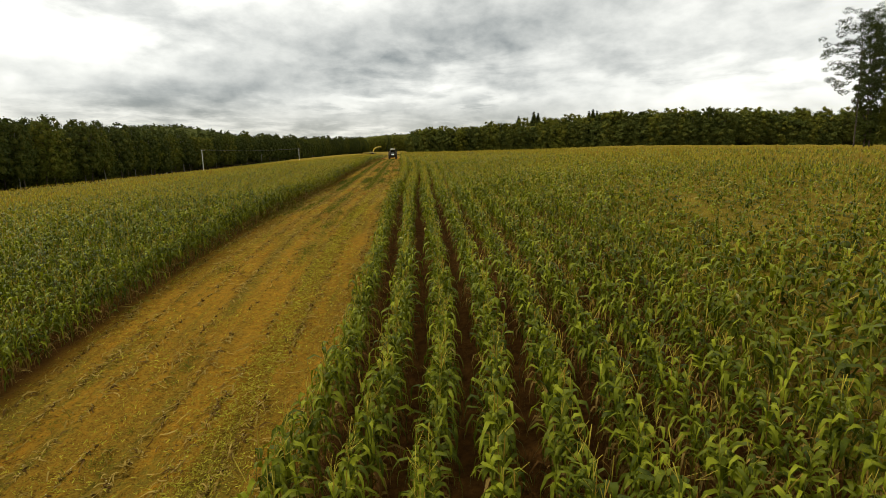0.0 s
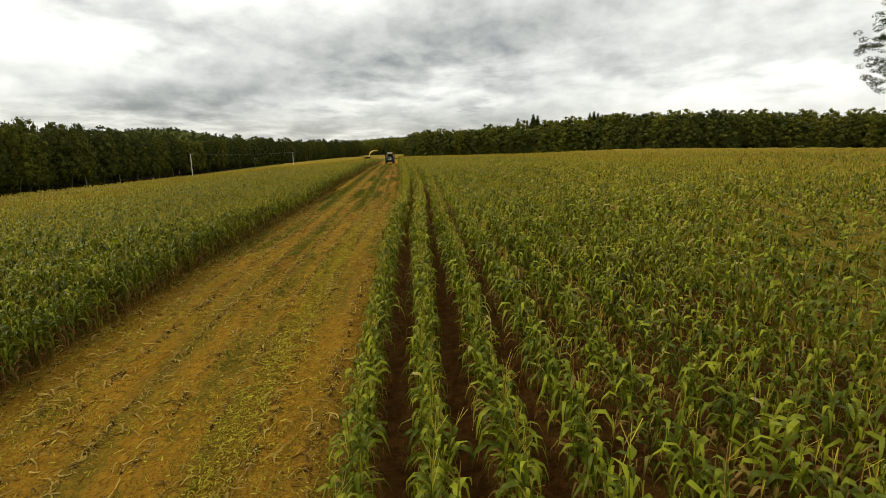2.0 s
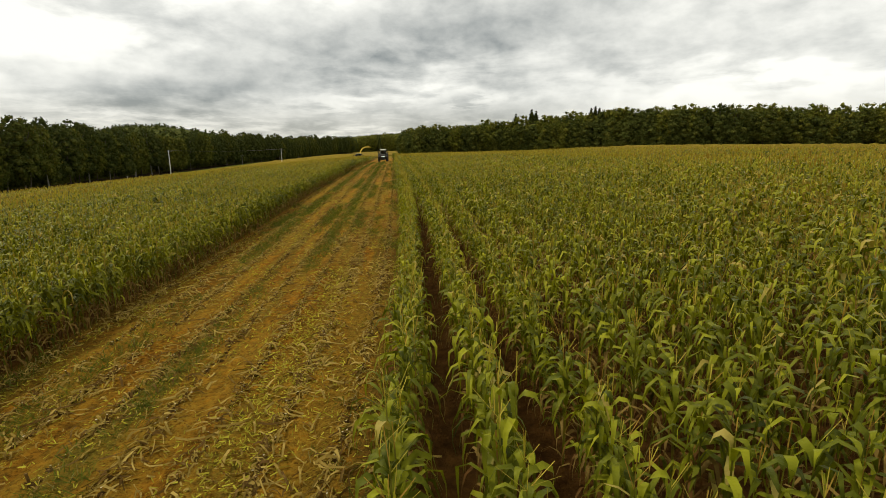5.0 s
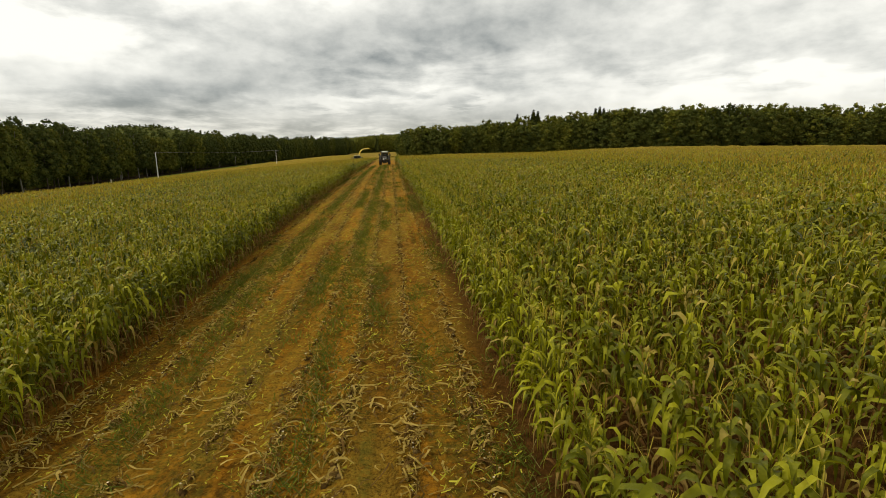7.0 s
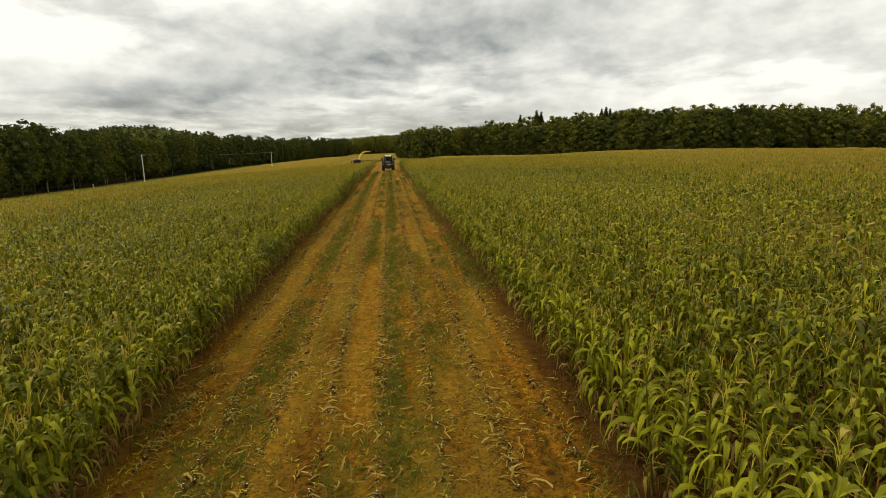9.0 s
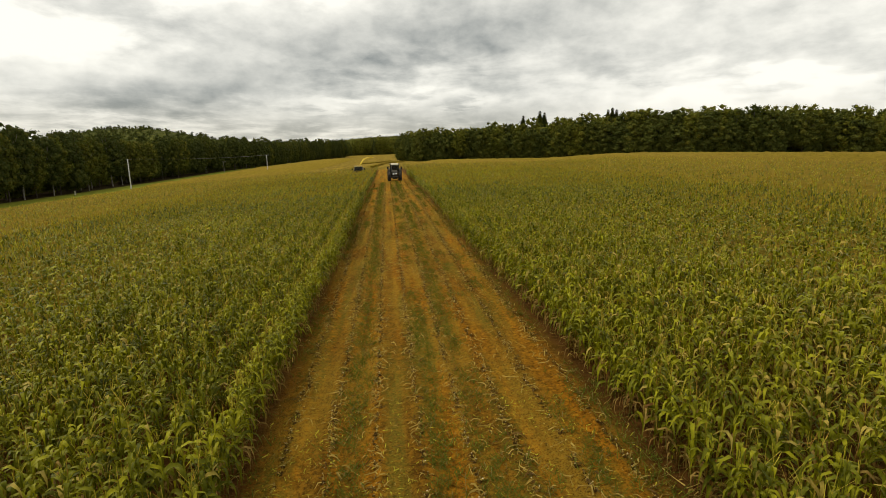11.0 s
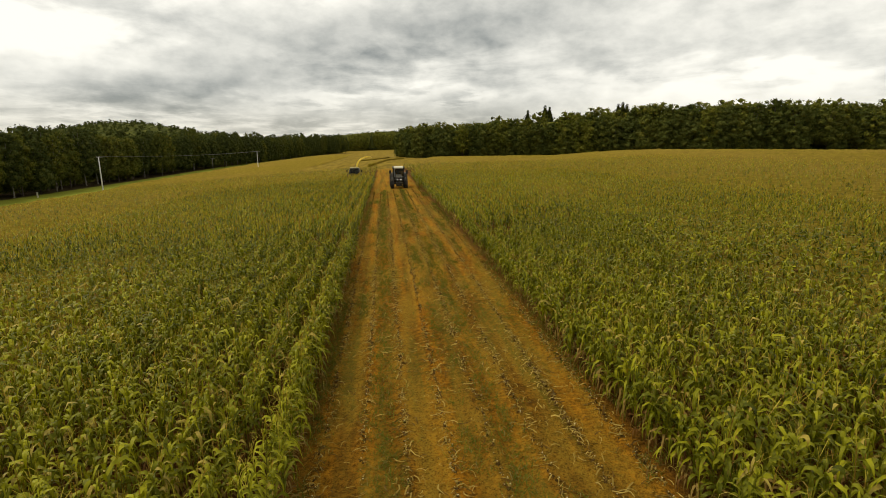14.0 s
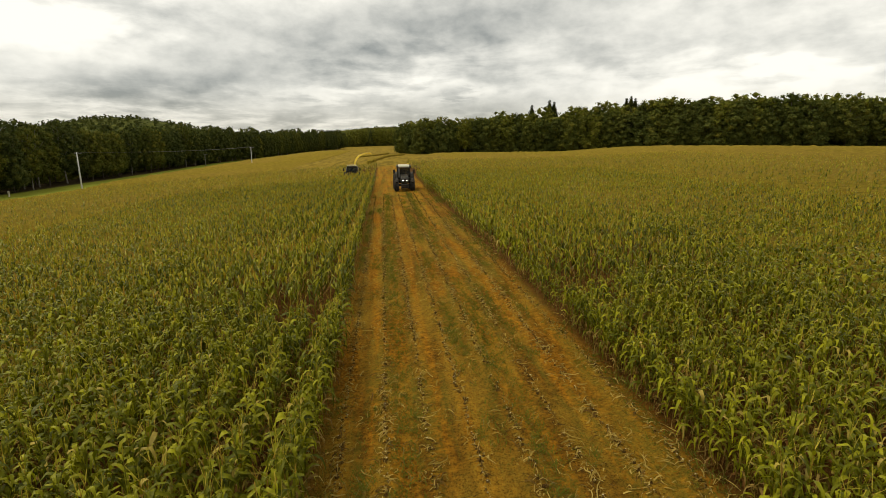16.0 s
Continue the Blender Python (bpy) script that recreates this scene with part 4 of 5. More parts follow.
                q.v.append((px + rng.uniform(-0.8, 0.8), py + rng.uniform(-0.8, 0.8), gz(px, py) - 0.5 + tall * rise))
                if (1 if name[0] == "l" else 0) < j < 14:
                    tops.append(q.v[-1])
        across = len(backs)
        for i in range(len(spine) - 1):
            for j in range(across - 1):
                a = i * across + j
                q.q.append((a, a + across, a + across + 1, a + 1))
                q.w.append(0)
        v, f, _ = q.arrays()
        cv, cf, _ = clump_cloud(rng, tops, [1.3 * (step / 4) ** 0.7] * len(tops), min(48000, 20 * len(tops)), 0.85 * (step / 4) ** 0.6).arrays()
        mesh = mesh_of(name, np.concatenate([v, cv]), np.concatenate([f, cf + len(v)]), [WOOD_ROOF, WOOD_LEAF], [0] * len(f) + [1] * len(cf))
        tagged(new(name, mesh), "dense dark green broadleaved woodland", "woodland", kind="stuff")
    # the wooded hill a kilometre off that looks over the left-hand wood
    q, tops = Quads(), []
    for i in range(81):
        for j in range(31):
            px, py = -980 + 12.0 * i, 960 + 14.0 * j
            u, v = (px + 500 + 0.45 * (py - 1100)) / 230.0, (py - 1120) / 130.0
            bump = noise.fractal(Vector((px * 0.03, py * 0.03, 2.0)), 0.9, 2.0, 4)
            q.v.append((px, py, gz(px, py) - 3.0 + 58.0 * math.exp(-u * u - v * v) + 3.0 * bump))
            if u * u + v * v < 1.7 and 4 < j < 14:
                tops.append((px + rng.uniform(-6, 6), py + rng.uniform(-7, 7), q.v[-1][2] - 13.0, rng.uniform(0, 6.28), rng.uniform(0.75, 1.1), 0.0))
    for i in range(80):
        for j in range(30):
            a = i * 31 + j
            q.q.append((a, a + 31, a + 32, a + 1))
            q.w.append(0)
    v, f, _ = q.arrays()
    far_shapes = [broadleaf(rng, tall, 13, 0.3, 110, 2.0, 6)[1] for tall in (19, 21, 23)]
    cv, cf, cw = scattered(far_shapes, np.array(tops), rng)
    mesh = mesh_of("wooded_hill", np.concatenate([v, cv]), np.concatenate([f, np.asarray(cf) + len(v)]), [WOOD_ROOF, TREE_LEAF], [0] * len(f) + [1 - k for k in cw])
    tagged(new("wooded_hill", mesh), "low distant hill covered with dark woodland", "wooded hill", kind="structure")
    # shrubs that close the foot of the wood
    centres, radii = [], []
    for line in (RIGHT_WOOD, LEFT_WOOD):
        for x, y, dx, dy in along_line(line, 2.6):
            # the left-hand wood is open and dark below its crowns
            depth = rng.uniform(5, 14) if line is RIGHT_WOOD else rng.uniform(9, 15)
            px, py = x - dy * depth, y + dx * depth
            r = rng.uniform(1.6, 3.4)
            centres.append((px, py, gz(px, py) + r * 0.6))
            radii.append(r)
    split = len(along_line(RIGHT_WOOD, 2.6))
    # left-hand shrubs too have the wood's shade in their leaf colour
    for a, b, leaf in ((0, split, WOOD_LEAF), (split, len(centres), SHADED_TREE_LEAF)):
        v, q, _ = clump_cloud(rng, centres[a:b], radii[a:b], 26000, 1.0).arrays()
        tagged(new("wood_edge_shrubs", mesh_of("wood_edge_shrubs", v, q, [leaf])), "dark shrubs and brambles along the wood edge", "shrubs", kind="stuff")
    # the stand of tall pines on the field's edge, with slender leafy trees among them
    for px, py, tall in ((101.4, 105, 29), (107.0, 107, 31), (113, 101, 34)):
        w, c = scots_pine(rng, tall)
        ob = tree_from("pine_tree", "tall bare-stemmed pine with sparse dark needles", w, c, BARK, NEEDLE)
        ob.matrix_basis = pose(px, py, gz(px, py), 0, -5, 0)
    for px, py, tall in ((106.6, 108, 29), (110.5, 106, 32), (115, 109, 35), (121, 103, 34)):
        w, c = broadleaf(rng, tall, 5.2, 0.02, 9500, 0.40, 46, airy=True)
        ob = tree_from("slender_tree", "tall slender leafy tree beside the pines", w, c, BARK, TREE_LEAF)
        ob.matrix_basis = pose(px, py, gz(px, py), 0, -5, 0)


def box_into(bm, size, at, bevel=0.0, turn=None):
    m = Matrix.Translation(at) @ (turn or Matrix()) @ Matrix.Diagonal((*size, 1))
    out = bmesh.ops.create_cube(bm, size=1.0, matrix=m)
    if bevel:
        edges = list({e for v in out["verts"] for e in v.link_edges})
        bmesh.ops.bevel(bm, geom=edges, offset=bevel, segments=2, affect="EDGES", profile=0.6)


def part(name, bm, mat, parent=None, label=""):
    me = bpy.data.meshes.new(name)
    bm.to_mesh(me)
    bm.free()
    me.materials.append(mat)
    ob = new(name, me)
    if parent is not None:
        ob.parent = parent
    return tagged(ob, label)


def boxes(*rows):
    bm = bmesh.new()
    for size, at, *more in rows:
        box_into(bm, size, at, *more)
    return bm


# ---- litter on the cut lane ----
def build_litter():
    rng = np.random.default_rng(31)
    # stumps of cut stalks, in their rows
    stumps = []
    for _ in range(10):
        q = Quads()
        h, lx, ly = rng.uniform(0.05, 0.13), rng.normal(0, 0.02), rng.normal(0, 0.03)
        q.tube([(0, 0, -0.03), (lx * 0.6, ly * 0.6, h * 0.6)], [0.017, 0.014], 4, 1)
        q.tube([(lx * 0.6, ly * 0.6, h * 0.6), (lx, ly, h)], [0.015, 0.015], 4, 0)
        # root clod and torn sheath
        q.tube([(0, 0, -0.02), (0.01, 0.01, 0.03), (0, 0, 0.045)], [0.055, 0.040, 0.01], 5, 1)
        for _ in range(2):
            a, b = leaf_line(rng, (0, 0, 0.02), rng.uniform(0, 6.28), rng.uniform(0.07, 0.15), 0.035, rng.uniform(10, 40), 20, 2)
            q.strip(a, b, 1)
        for _ in range(2):
            az = rng.uniform(0, 6.28)
            a, b = leaf_line(rng, (0, 0, rng.uniform(0.01, 0.06)), az, rng.uniform(0.08, 0.22), 0.025, rng.uniform(-5, 30), 30, 2)
            q.strip(a, b, 0)
        # the pale cut end of the stalk
        base = len(q.v)
        q.v += [(lx + 0.016 * c, ly + 0.016 * d, h + 0.002) for c, d in ((1, 0), (0, 1), (-1, 0), (0, -1))]
        q.q.append((base, base + 1, base + 2, base + 3))
        q.w.append(2)
        stumps.append(q.arrays())
    spots = []
    for x in CUT_ROWS:
        y = np.arange(4.0, 148.0, 0.13)
        y = y[rng.random(len(y)) < 0.45 + 0.41 * np.clip((y - 22) / 12, 0, 1)]
        px = bend(x + rng.normal(0, 0.03, len(y)), y)
        spots.append(np.column_stack([px, y + rng.uniform(-0.05, 0.05, len(y)), ground_z(px, y), rng.uniform(0, 6.28, len(y)), rng.uniform(0.4, 1.05, len(y)), rng.normal(0, 0.25, len(y))]))
    v, q, w = scattered(stumps, np.concatenate(spots), rng)
    tagged(new("stubble", mesh_of("stubble", v, q, [STRAW, STUMP, CUT_END], w)), "short cut maize stumps in straight rows", "stubble", kind="stuff")
    # torn leaves and straw
    bits = []
    for _ in range(24):
        q = Quads()
        long, wide = rng.uniform(0.06, 0.17) if rng.random() < 0.6 else rng.uniform(0.17, 0.40), rng.uniform(0.009, 0.026)
        curve, lift = rng.normal(0, 0.9), rng.uniform(0.0, 0.07)
        line = [(f * long - long / 2, curve * long * (f - 0.5) ** 2, 0.012 + lift * math.sin(math.pi * f)) for f in (0, 0.33, 0.7, 1)]
        q.strip([(x, y - wide / 2, z) for x, y, z in line], [(x, y + wide / 2, z + rng.uniform(-0.01, 0.02)) for x, y, z in line], 0)
        bits.append(q.arrays())
    k = 64000
    y = np.concatenate([rng.uniform(1, 45, 20000), rng.uniform(30, 128, k - 20000)])
    x = rng.uniform(-4.1, 3.9, k)
    near_row = rng.random(k) < 0.68
    rows = np.array(CUT_ROWS)[rng.integers(0, 8, k)]
    x = np.where(near_row, rows + rng.normal(0, 0.085, k), x)
    heap = np.array([noise.noise((a * 0.7, b * 0.35, 8.0)) for a, b in zip(x, y)])
    ok = heap > rng.uniform(-0.5, 0.35, k)
    x, y = bend(x[ok], y[ok]), y[ok]
    s = np.column_stack([x, y, ground_z(x, y), rng.uniform(0, 6.28, len(x)), rng.uniform(0.5, 1.25, len(x)) * (1 + 0.2 * np.clip((50 - y) / 15, 0, 1)), np.zeros(len(x))])
    v, q, w = scattered(bits, s, rng)
    tagged(new("straw_litter", mesh_of("straw_litter", v, q, [STRAW], w)), "scattered torn maize leaves and straw on soil", "straw", kind="stuff")
    # fine chaff, thickest where the lane begins
    chaff = []
    for _ in range(10):
        q = Quads()
        l, w = rng.uniform(0.025, 0.085), rng.uniform(0.006, 0.015)
        q.strip([(-l / 2, -w / 2, 0.012), (l / 2, -w / 2, 0.02 + rng.uniform(0, 0.03))], [(-l / 2, w / 2, 0.015), (l / 2, w / 2, 0.02 + rng.uniform(0, 0.03))], 0)
        chaff.append(q.arrays())
    k = 100000
    x, y = rng.uniform(-3.5, 3.3, k), 4 + 68 * rng.random(k) ** 1.7
    # one thick yellow swath beside the standing rows
    x[:26000] = rng.normal(1.55, 0.30, 26000) + 0.004 * y[:26000]
    y[:26000] = rng.uniform(3, 42, 26000)
    heap = np.array([noise.noise((a * 0.9, b * 0.5, 18.0)) for a, b in zip(x, y)])
    ok = heap > rng.uniform(-0.45, 0.4, k)
    ok[:26000] = rng.random(26000) < np.clip((42 - y[:26000]) / 20, 0, 1)
    x, y = bend(x[ok], y[ok]), y[ok]
    s = np.column_stack([x, y, ground_z(x, y) + 0.01, rng.uniform(0, 6.28, len(x)), rng.uniform(0.6, 1.4, len(x)), np.zeros(len(x))])
    v, q, w = scattered(chaff, s, rng)
    tagged(new("chaff", mesh_of("chaff", v, q, [CHAFF], w)), "fine yellow chaff strewn over the soil", "chaff", kind="stuff")
    # low weeds in streaks between the rows
    tufts = []
    for _ in range(8):
        q = Quads()
        for _ in range(9):
            az, off = rng.uniform(0, 6.28), rng.normal(0, 0.06, 2)
            a, b = leaf_line(rng, (off[0], off[1], 0), az, rng.uniform(0.06, 0.15), rng.uniform(0.011, 0.021), rng.uniform(40, 85), -20, 1)
            q.strip(a, b, 0)
        tufts.append(q.arrays())
    x, y = [], []
    for band, wide, share in ((-1.78, 0.22, 1.35), (0.66, 0.20, 1.25), (-0.16, 0.16, 0.75), (-3.30, 0.22, 0.55), (2.30, 0.14, 0.35), (3.05, 0.22, 0.85), (1.45, 0.15, 0.6), (-2.5, 0.14, 0.4)):
        for yy in np.arange(3, 150, 0.03):
            if noise.noise((band * 5.0, yy * 0.13, 2.0)) + 0.55 * noise.noise((band * 9.0, yy * 0.7, 6.0)) > rng.uniform(0.45, 1.05) - share * (0.30 if yy < 28 else 0.45 if yy < 42 else 0.85):
                x.append(band + rng.normal(0, wide))
                y.append(yy + rng.uniform(-0.1, 0.1))
    x, y = bend(np.array(x), np.array(y)), np.array(y)
    s = np.column_stack([x, y, ground_z(x, y), rng.uniform(0, 6.28, len(x)), rng.uniform(0.6, 1.3, len(x)) * (1 + 0.35 * np.exp(-((y - 55) / 22) ** 2)), np.zeros(len(x))])
    v, q, w = scattered(tufts, s, rng)
    tagged(new("lane_weeds", mesh_of("lane_weeds", v, q, [WEED], w)), "low green weeds in streaks between stubble rows", "weeds", kind="stuff")


# ---- machines ----
TYRE = plain("tyre_rubber", (0.022, 0.021, 0.020), 0.85, wear=0.55, spec=0.2)
DARK_PAINT = plain("dark_paint", (0.026, 0.025, 0.018), 0.45, wear=0.5, spec=0.15)
BLACK_STEEL = plain("black_steel", (0.018, 0.017, 0.014), 0.6, 0.1, wear=0.4, spec=0.15)
GREY_STEEL = plain("grey_steel", (0.20, 0.20, 0.19), 0.45, 0.6)
CREAM = plain("cream_roof", (0.50, 0.46, 0.33), 0.45, wear=0.2)
YELLOW = plain("yellow_paint", (0.72, 0.50, 0.03), 0.4, wear=0.15)
STRAW_PAINT = plain("straw_yellow_paint", (0.42, 0.34, 0.13), 0.5, wear=0.3)
RIM = plain("rim_paint", (0.30, 0.29, 0.26), 0.5, 0.2)
GREEN_PAINT = plain("green_paint", (0.045, 0.075, 0.030), 0.45, wear=0.35)
CONCRETE = plain("pale_concrete", (0.52, 0.50, 0.45), 0.9, wear=0.3, scale=1.5, spec=0.2)
CERAMIC = plain("ceramic", (0.30, 0.24, 0.20), 0.3, wear=0.1)
WIRE = plain("wire", (0.16, 0.16, 0.16), 0.6, 0.5)


def glass_material():
    m, n = material("cab_glass")
    return finish(m, n, (0.03, 0.034, 0.03), rough=0.08, spec=0.35, Alpha=0.60)


def lamp_material():
    m, n = material("headlamp_lit")
    p = {"Emission Strength": 6.0}
    return finish(m, n, (0.9, 0.9, 0.88), rough=0.2, **{"Emission Color": (1.0, 0.97, 0.9, 1.0)}, **p)


GLASS, LAMP = glass_material(), lamp_material()


def lathe(profile, sides=32, about="X"):
    """A solid turned about an axis: rows of (along, radius)."""
    bm = bmesh.new()
    rings = []
    for along, r in profile:
        ring = []
        for k in range(sides):
            a = 2 * math.pi * k / sides
            c, s = r * math.cos(a), r * math.sin(a)
            ring.append(bm.verts.new((along, c, s) if about == "X" else (c, s, along)))
        rings.append(ring)
    for a, b in zip(rings, rings[1:]):
        for k in range(sides):
            bm.faces.new((a[k], a[(k + 1) % sides], b[(k + 1) % sides], b[k]))
    bm.faces.new(rings[0][::-1])
    bm.faces.new(rings[-1])
    bmesh.ops.recalc_face_normals(bm, faces=bm.faces)
    for f in bm.faces:
        f.smooth = len(f.verts) == 4
    return bm


def wheel(parent, x, y, radius, width, outside):
    """A lugged tyre with its rim and hub; outside: +1 or -1, the side of the dish."""
    hold = new("wheel")
    hold.parent = parent
    hold.location = (x, y, radius)
    w, r = width / 2, radius
    bm = lathe([(-w * 0.8, r * 0.60), (-w, r * 0.68), (-w, r * 0.86), (-w * 0.85, r * 0.95), (0, r * 0.97), (w * 0.85, r * 0.95), (w, r * 0.86), (w, r * 0.68), (w * 0.8, r * 0.60)])
    for k in range(22):
        for side in (-1, 1):
            turn = Matrix.Rotation(2 * math.pi * (k + 0.25 * (side + 1)) / 22, 4, "X") @ Matrix.Translation((side * w * 0.48, 0, r * 0.975)) @ Matrix.Rotation(side * 0.7, 4, "Z")
            box_into(bm, (w * 1.05, 0.06, r * 0.055), (0, 0, 0), 0.0, turn)
    part("tyre", bm, TYRE, hold, "black lugged rubber tyre")
    part("rim", lathe([(outside * -w * 0.7, r * 0.62), (outside * w * 0.7, r * 0.62), (outside * w * 0.62, r * 0.55), (outside * w * 0.15, r * 0.40), (outside * w * 0.10, r * 0.14), (outside * w * 0.45, r * 0.12)], 24), RIM, hold)
    return hold


def swept(points, size, sides=4):
    """A square or round bar along a line of points."""
    bm = bmesh.new()
    rings = []
    for k, p in enumerate(points):
        a, b = Vector(points[max(0, k - 1)]), Vector(points[min(len(points) - 1, k + 1)])
        way = (b - a).normalized()
        side = way.cross(Vector((0, 1, 0)) if abs(way.y) < 0.9 else Vector((1, 0, 0))).normalized()
        up = side.cross(way)
        rings.append([bm.verts.new(Vector(p) + (side * math.cos(t) + up * math.sin(t)) * size) for t in (2 * math.pi * (j + 0.5) / sides for j in range(sides))])
    for a, b in zip(rings, rings[1:]):
        for k in range(sides):
            bm.faces.new((a[k], a[(k + 1) % sides], b[(k + 1) % sides], b[k]))
    bm.faces.new(rings[0][::-1])
    bm.faces.new(rings[-1])
    bmesh.ops.recalc_face_normals(bm, faces=bm.faces)
    return bm


def prism(profile, half):
    """A profile of (y, z) pulled out to both sides."""
    bm = bmesh.new()
    a = [bm.verts.new((-half, y, z)) for y, z in profile]
    b = [bm.verts.new((half, y, z)) for y, z in profile]
    bm.faces.new(a)
    bm.faces.new(b[::-1])
    for k in range(len(profile)):
        j = (k + 1) % len(profile)
        bm.faces.new((a[k], b[k], b[j], a[j]))
    bmesh.ops.recalc_face_normals(bm, faces=bm.faces)
    return bm


def bevelled(bm, offset=0.03):
    bmesh.ops.bevel(bm, geom=list(bm.edges), offset=offset, segments=2, affect="EDGES", profile=0.6)
    return bm


def tractor():
    """Heads towards -y."""
    t = tagged(new("tractor"), "dark tractor with cream cab roof and lit headlamps", "tractor")
    part("chassis", boxes(((0.62, 4.2, 0.5), (0, -0.9, 0.85), 0.05), ((1.9, 0.35, 0.3), (0, -2.35, 0.78), 0.04), ((2.0, 0.4, 0.42), (0, 0.55, 0.95), 0.05)), BLACK_STEEL, t)
    part("bonnet", bevelled(prism([(-0.55, 1.08), (-0.55, 2.02), (-1.6, 1.98), (-2.75, 1.82), (-3.05, 1.62), (-3.12, 1.05)], 0.44), 0.07), DARK_PAINT, t, "dark grey rounded bonnet")
    part("grille", boxes(((0.66, 0.05, 0.42), (0, -3.13, 1.40), 0.02), *(((0.64, 0.03, 0.02), (0, -3.165, 1.24 + 0.055 * k)) for k in range(7))), BLACK_STEEL, t)
    for x in (-0.22, 0.22):
        part("headlamp", boxes(((0.13, 0.06, 0.10), (x, -3.17, 1.42), 0.03)), LAMP, t, "lit white headlamp")
    part("front_linkage", boxes(((0.9, 0.5, 0.45), (0, -3.42, 0.72), 0.06), ((0.10, 0.7, 0.12), (-0.42, -3.5, 0.5), 0.02), ((0.10, 0.7, 0.12), (0.42, -3.5, 0.5), 0.02)), BLACK_STEEL, t)
    for side in (-1, 1):
        wheel(t, side * 0.98, -2.35, 0.74, 0.56, side)
        wheel(t, side * 1.02, 0.55, 0.97, 0.68, side)
        # mudguards
        arc = [(0.55 + 1.10 * math.cos(a), 0.97 + 1.08 * math.sin(a)) for a in np.linspace(0.3, 2.8, 9)]
        part("mudguard", swept([(side * 0.98, y, z) for y, z in arc], 0.30, 4), DARK_PAINT, t)
        arc = [(-2.35 + 0.86 * math.cos(a), 0.74 + 0.84 * math.sin(a)) for a in np.linspace(0.5, 2.6, 7)]
        part("front_mudguard", swept([(side * 0.98, y, z) for y, z in arc], 0.16, 4), BLACK_STEEL, t)
    # cab
    part("cab_floor", boxes(((1.65, 1.6, 0.35), (0, 0.25, 1.45), 0.06)), DARK_PAINT, t)
    for side in (-1, 1):
        part("pillar", swept([(side * 0.80, -0.52, 1.6), (side * 0.78, -0.42, 2.9)], 0.06), BLACK_STEEL, t)
        part("pillar", swept([(side * 0.84, 1.05, 1.6), (side * 0.80, 1.0, 2.9)], 0.06), BLACK_STEEL, t)
        part("side_window", boxes(((0.02, 1.45, 1.2), (side * 0.82, 0.28, 2.25))), GLASS, t)
        arm = part("mirror_arm", swept([(side * 0.80, -0.45, 2.75), (side * 1.05, -0.62, 2.72), (side * 1.26, -0.64, 2.6)], 0.025), BLACK_STEEL, t)
        part("mirror", boxes(((0.28, 0.10, 0.52), (side * 1.26, -0.65, 2.38), 0.04)), BLACK_STEEL, arm)
        part("work_lamp", boxes(((0.16, 0.08, 0.11), (side * 0.62, -0.70, 2.98), 0.02)), GREY_STEEL, t)
    part("windscreen", boxes(((1.52, 0.02, 1.2), (0, -0.48, 2.25))), GLASS, t, "dark tinted windscreen")
    part("rear_window", boxes(((1.52, 0.02, 1.2), (0, 1.03, 2.25))), GLASS, t)
    part("seat", boxes(((0.5, 0.5, 0.14), (0, 0.45, 1.75), 0.04), ((0.5, 0.14, 0.7), (0, 0.72, 2.1), 0.05)), BLACK_STEEL, t)
    part("steering_wheel", lathe([(1.98, 0.20), (2.0, 0.22), (2.02, 0.20)], 16, "Z"), BLACK_STEEL, t).location = (0, -0.1, 0)
    part("roof", bevelled(prism([(-0.75, 2.90), (-0.80, 3.05), (-0.6, 3.20), (1.0, 3.24), (1.25, 3.12), (1.25, 2.92)], 0.68), 0.05), CREAM, t, "cream cab roof")
    for side in (-1, 1):
        part("roof_corner", bevelled(prism([(-0.72, 2.88), (-0.76, 3.03), (-0.56, 3.15), (0.98, 3.19), (1.20, 3.08), (1.20, 2.90)], 0.125), 0.04), BLACK_STEEL, t, "black roof corner with lamps").location = (side * 0.80, 0, 0)
    part("visor", boxes(((1.5, 0.10, 0.10), (0, -0.74, 2.87), 0.03)), BLACK_STEEL, t)
    part("beacon", lathe([(3.2, 0.07), (3.36, 0.07), (3.42, 0.03)], 12, "Z"), YELLOW, t, "amber beacon").location = (0.6, 0.8, 0)
    part("exhaust", swept([(-0.62, -0.75, 1.7), (-0.62, -0.75, 2.75), (-0.62, -0.68, 2.95)], 0.07, 8), GREY_STEEL, t)
    for side in (-1, 1):
        part("step", boxes(((0.35, 0.5, 0.05), (side * 0.95, -0.85, 0.75)), ((0.35, 0.5, 0.05), (side * 0.95, -0.85, 1.1))), BLACK_STEEL, t)
    x, y = TRACTOR
    t.matrix_basis = pose(x, y, gz(x, y)) @ Matrix.Diagonal((0.955, 0.955, 0.925, 1))


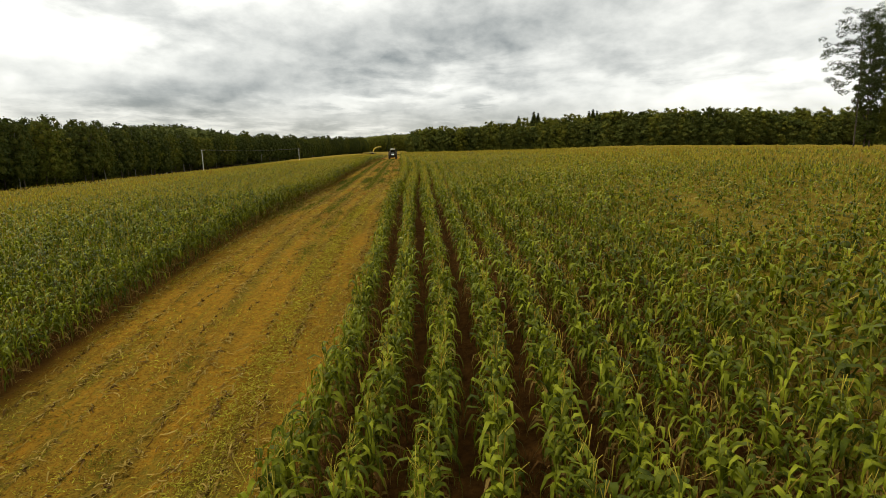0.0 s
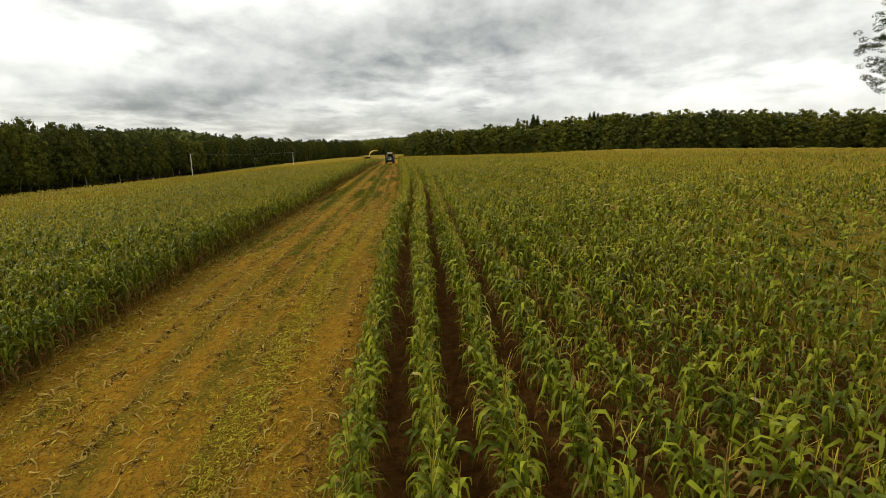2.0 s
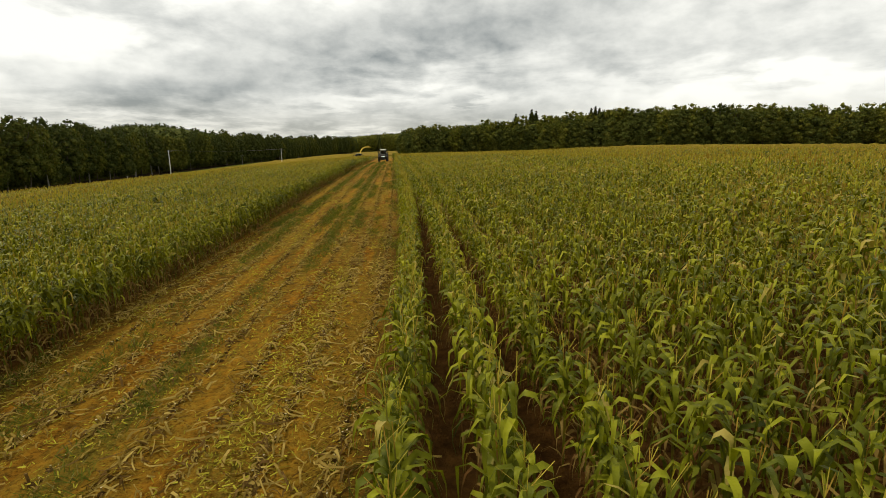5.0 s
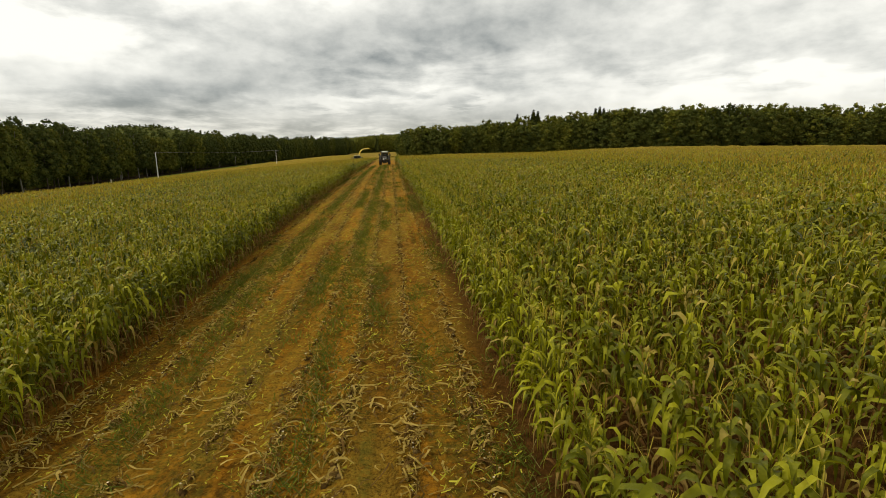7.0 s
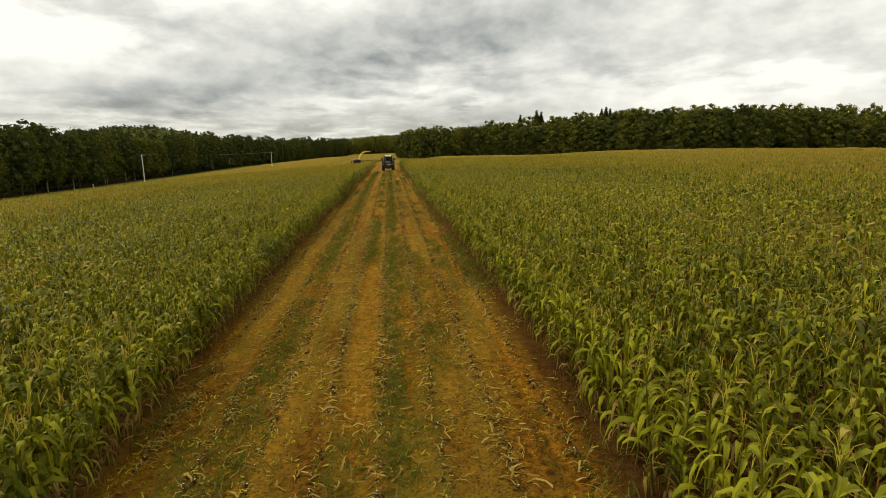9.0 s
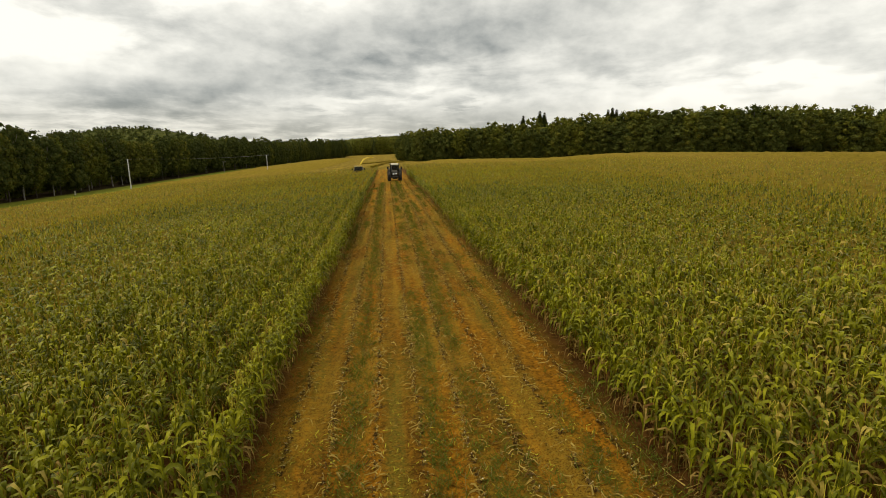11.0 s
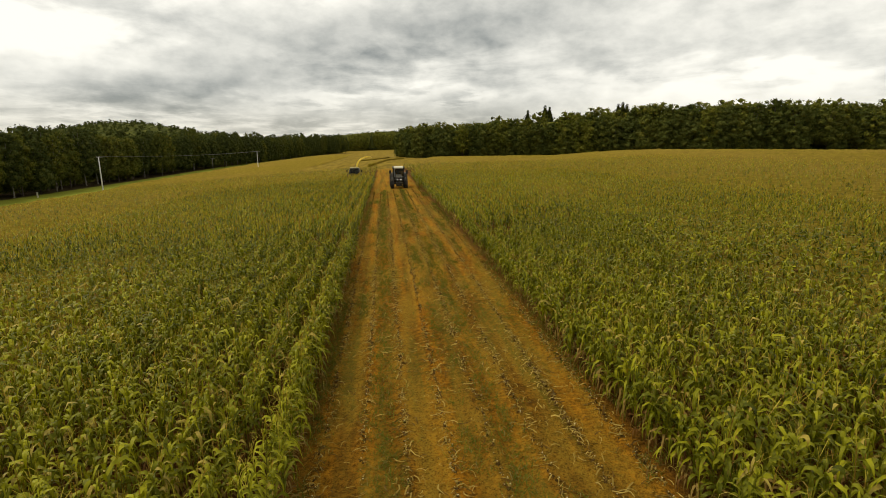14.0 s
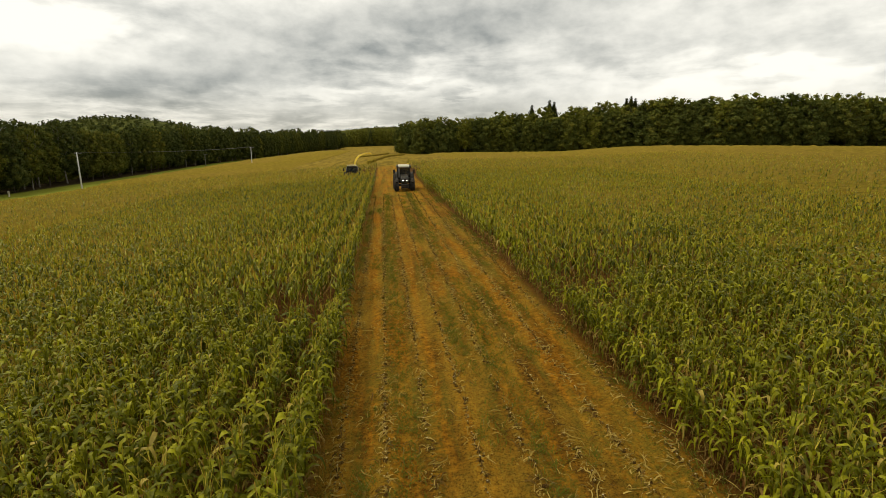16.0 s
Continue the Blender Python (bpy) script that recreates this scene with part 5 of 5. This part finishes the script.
def forage_harvester():
    """Heads towards -y, its header in the standing crop."""
    t = tagged(new("forage_harvester"), "dark forage harvester with curved yellow discharge spout", "harvester")
    part("body", bevelled(prism([(-0.6, 1.0), (-0.6, 2.2), (0.2, 2.75), (4.2, 2.75), (4.7, 2.3), (4.8, 1.1)], 1.25), 0.08), DARK_PAINT, t, "dark engine body")
    part("engine_cover", boxes(((2.3, 2.4, 0.25), (0, 2.9, 2.85), 0.08)), DARK_PAINT, t)
    part("cab_base", boxes(((1.9, 1.7, 0.5), (0, -1.1, 1.75), 0.06)), DARK_PAINT, t)
    part("windscreen", boxes(((1.75, 0.03, 1.35), (0, -1.95, 2.65))), GLASS, t)
    for side in (-1, 1):
        part("side_window", boxes(((0.03, 1.5, 1.3), (side * 0.92, -1.15, 2.65))), GLASS, t)
        part("pillar", swept([(side * 0.93, -1.95, 1.95), (side * 0.93, -1.92, 3.35)], 0.06), BLACK_STEEL, t)
        part("pillar", swept([(side * 0.93, -0.35, 1.95), (side * 0.93, -0.35, 3.35)], 0.06), BLACK_STEEL, t)
        arm = part("mirror_arm", swept([(side * 0.95, -1.95, 3.1), (side * 1.5, -2.1, 3.05), (side * 1.62, -2.1, 2.9)], 0.03), BLACK_STEEL, t)
        part("mirror", boxes(((0.28, 0.1, 0.55), (side * 1.64, -2.12, 2.62), 0.03)), BLACK_STEEL, arm)
        wheel(t, side * 1.25, -1.0, 0.95, 0.75, side)
        wheel(t, side * 1.2, 3.9, 0.65, 0.5, side)
    part("seat", boxes(((0.5, 0.5, 0.14), (0, -0.9, 2.2), 0.04), ((0.5, 0.14, 0.6), (0, -0.62, 2.5), 0.05)), BLACK_STEEL, t)
    part("roof", boxes(((1.95, 1.9, 0.22), (0, -1.15, 3.45), 0.07)), STRAW_PAINT, t, "pale yellow cab roof")
    part("work_lamps", boxes(*(((0.18, 0.08, 0.12), (x, -2.13, 3.42), 0.02) for x in (-0.8, -0.4, 0.4, 0.8))), CREAM, t)
    # header
    part("header", boxes(((6.0, 0.5, 0.5), (0, -3.2, 0.65), 0.08), ((1.2, 1.2, 0.6), (0, -2.6, 0.8), 0.05)), GREEN_PAINT, t, "dark green maize header")
    for k in range(8):
        part("divider", swept([(-2.8 + 0.8 * k, -3.4, 0.75), (-2.8 + 0.8 * k, -4.2, 0.30)], 0.12), GREEN_PAINT, t)
    # spout
    part("turret", lathe([(2.7, 0.42), (3.1, 0.40), (3.2, 0.34)], 20, "Z"), BLACK_STEEL, t).location = (0.5, 0.9, 0)
    arc = [(0.5, 0.9, 3.1), (0.62, 1.1, 4.0), (1.0, 1.7, 4.85), (1.6, 2.6, 5.5), (2.4, 3.8, 5.8), (3.2, 5.0, 5.9), (3.9, 6.1, 5.85)]
    spout = part("spout", swept(arc, 0.25, 4), YELLOW, t, "long curved yellow spout")
    part("flap", boxes(((0.45, 0.5, 0.06), (4.05, 6.35, 5.68), 0.02)), YELLOW, spout)
    x, y = HARVESTER
    t.matrix_basis = pose(x, y, gz(x, y), 0, 0, 2) @ Matrix.Diagonal((0.84, 0.84, 0.76, 1))


# ---- power line and posts ----
POLES = ((-94.5, 258.7, 11.2), (-67.6, 356.7, 9.0), (-105.5, 404.0, 6.8))


def build_power_line():
    tops = []
    for x, y, tall in POLES:
        base = gz(x, y)
        old = y > 400
        p = tagged(new("power_pole"), "weathered timber power pole before the wood" if old else "pale concrete power pole with short crossarm", "power pole", "power poles along the field")
        part("post", lathe([(-0.6, 0.24), (0.0, 0.23), (tall * 0.5, 0.19), (tall, 0.14)], 10, "Z"), PALE_BARK if old else CONCRETE, p)
        cross = part("crossarm", boxes(((2.0, 0.12, 0.14), (0.35, 0, tall - 0.25), 0.02)), GREY_STEEL, p)
        for dx in (-0.5, 0.35, 1.25):
            part("insulator", lathe([(tall - 0.18, 0.05), (tall - 0.10, 0.07), (tall - 0.02, 0.05), (tall + 0.06, 0.06), (tall + 0.10, 0.03)], 8, "Z"), CERAMIC, cross).location = (dx, 0, 0)
        p.matrix_basis = pose(x, y, base)
        tops.append([(x + dx, y, base + tall + 0.08) for dx in (-0.5, 0.35, 1.25)])
    for a, b in zip(tops[0], tops[1]):
        line = [tuple(Vector(a).lerp(Vector(b), f) - Vector((0, 0, 0.8 * 4 * f * (1 - f)))) for f in np.linspace(0, 1, 13)]
        tagged(part("power_line", swept(line, 0.035, 4), WIRE), "thin dark overhead wire between the poles", "wire", "overhead wires")


def build_marker_post():
    x, y = -105.5, 244.0
    p = tagged(new("marker_post"), "short white marker post on the grass verge", "post")
    part("post", boxes(((0.35, 0.3, 1.5), (0, 0, 0.7), 0.05)), CREAM, p)
    part("cap", boxes(((0.42, 0.36, 0.10), (0, 0, 1.5), 0.03)), CONCRETE, p)
    p.matrix_basis = pose(x, y, gz(x, y))


# ---- strips left standing on the far cut ground ----
def build_far_strips():
    rng = np.random.default_rng(55)
    for x0, y0, bend, far, wide in ((-7.0, 258, 11, 95, 2.2), (-16, 375, 18, 80, 3.0), (-1, 340, 12, 70, 2.4)):
        q = Quads()
        n_long = 90
        for k in range(n_long + 1):
            f = k / n_long
            cx, cy = x0 + bend * f ** 1.4, y0 + far * f
            edge = wide * 0.5 * min(1, 6 * f, 6 * (1 - f)) ** 0.5 + 0.05
            for u, h in ((-1, 0), (-0.9, 0.8), (-0.3, 1.0), (0.3, 1.0), (0.9, 0.85), (1, 0)):
                px, py = cx + u * edge + rng.normal(0, 0.15), cy + rng.normal(0, 0.2)
                q.v.append((px, py, gz(px, py) + 0.8 * h * (1 + rng.normal(0, 0.12))))
        for k in range(n_long):
            for j in range(5):
                a = k * 6 + j
                q.q.append((a, a + 1, a + 7, a + 6))
                q.w.append(0)
        v, f, _ = q.arrays()
        tagged(new("maize_strip", mesh_of("maize_strip", v, f, [CANOPY])), "narrow strip of maize left standing", "maize crop", kind="stuff")


build_ground()
build_canopy()
build_crop()
build_woods()
tractor()
forage_harvester()
build_power_line()
build_marker_post()
build_far_strips()
build_litter()
build_edge_plants()
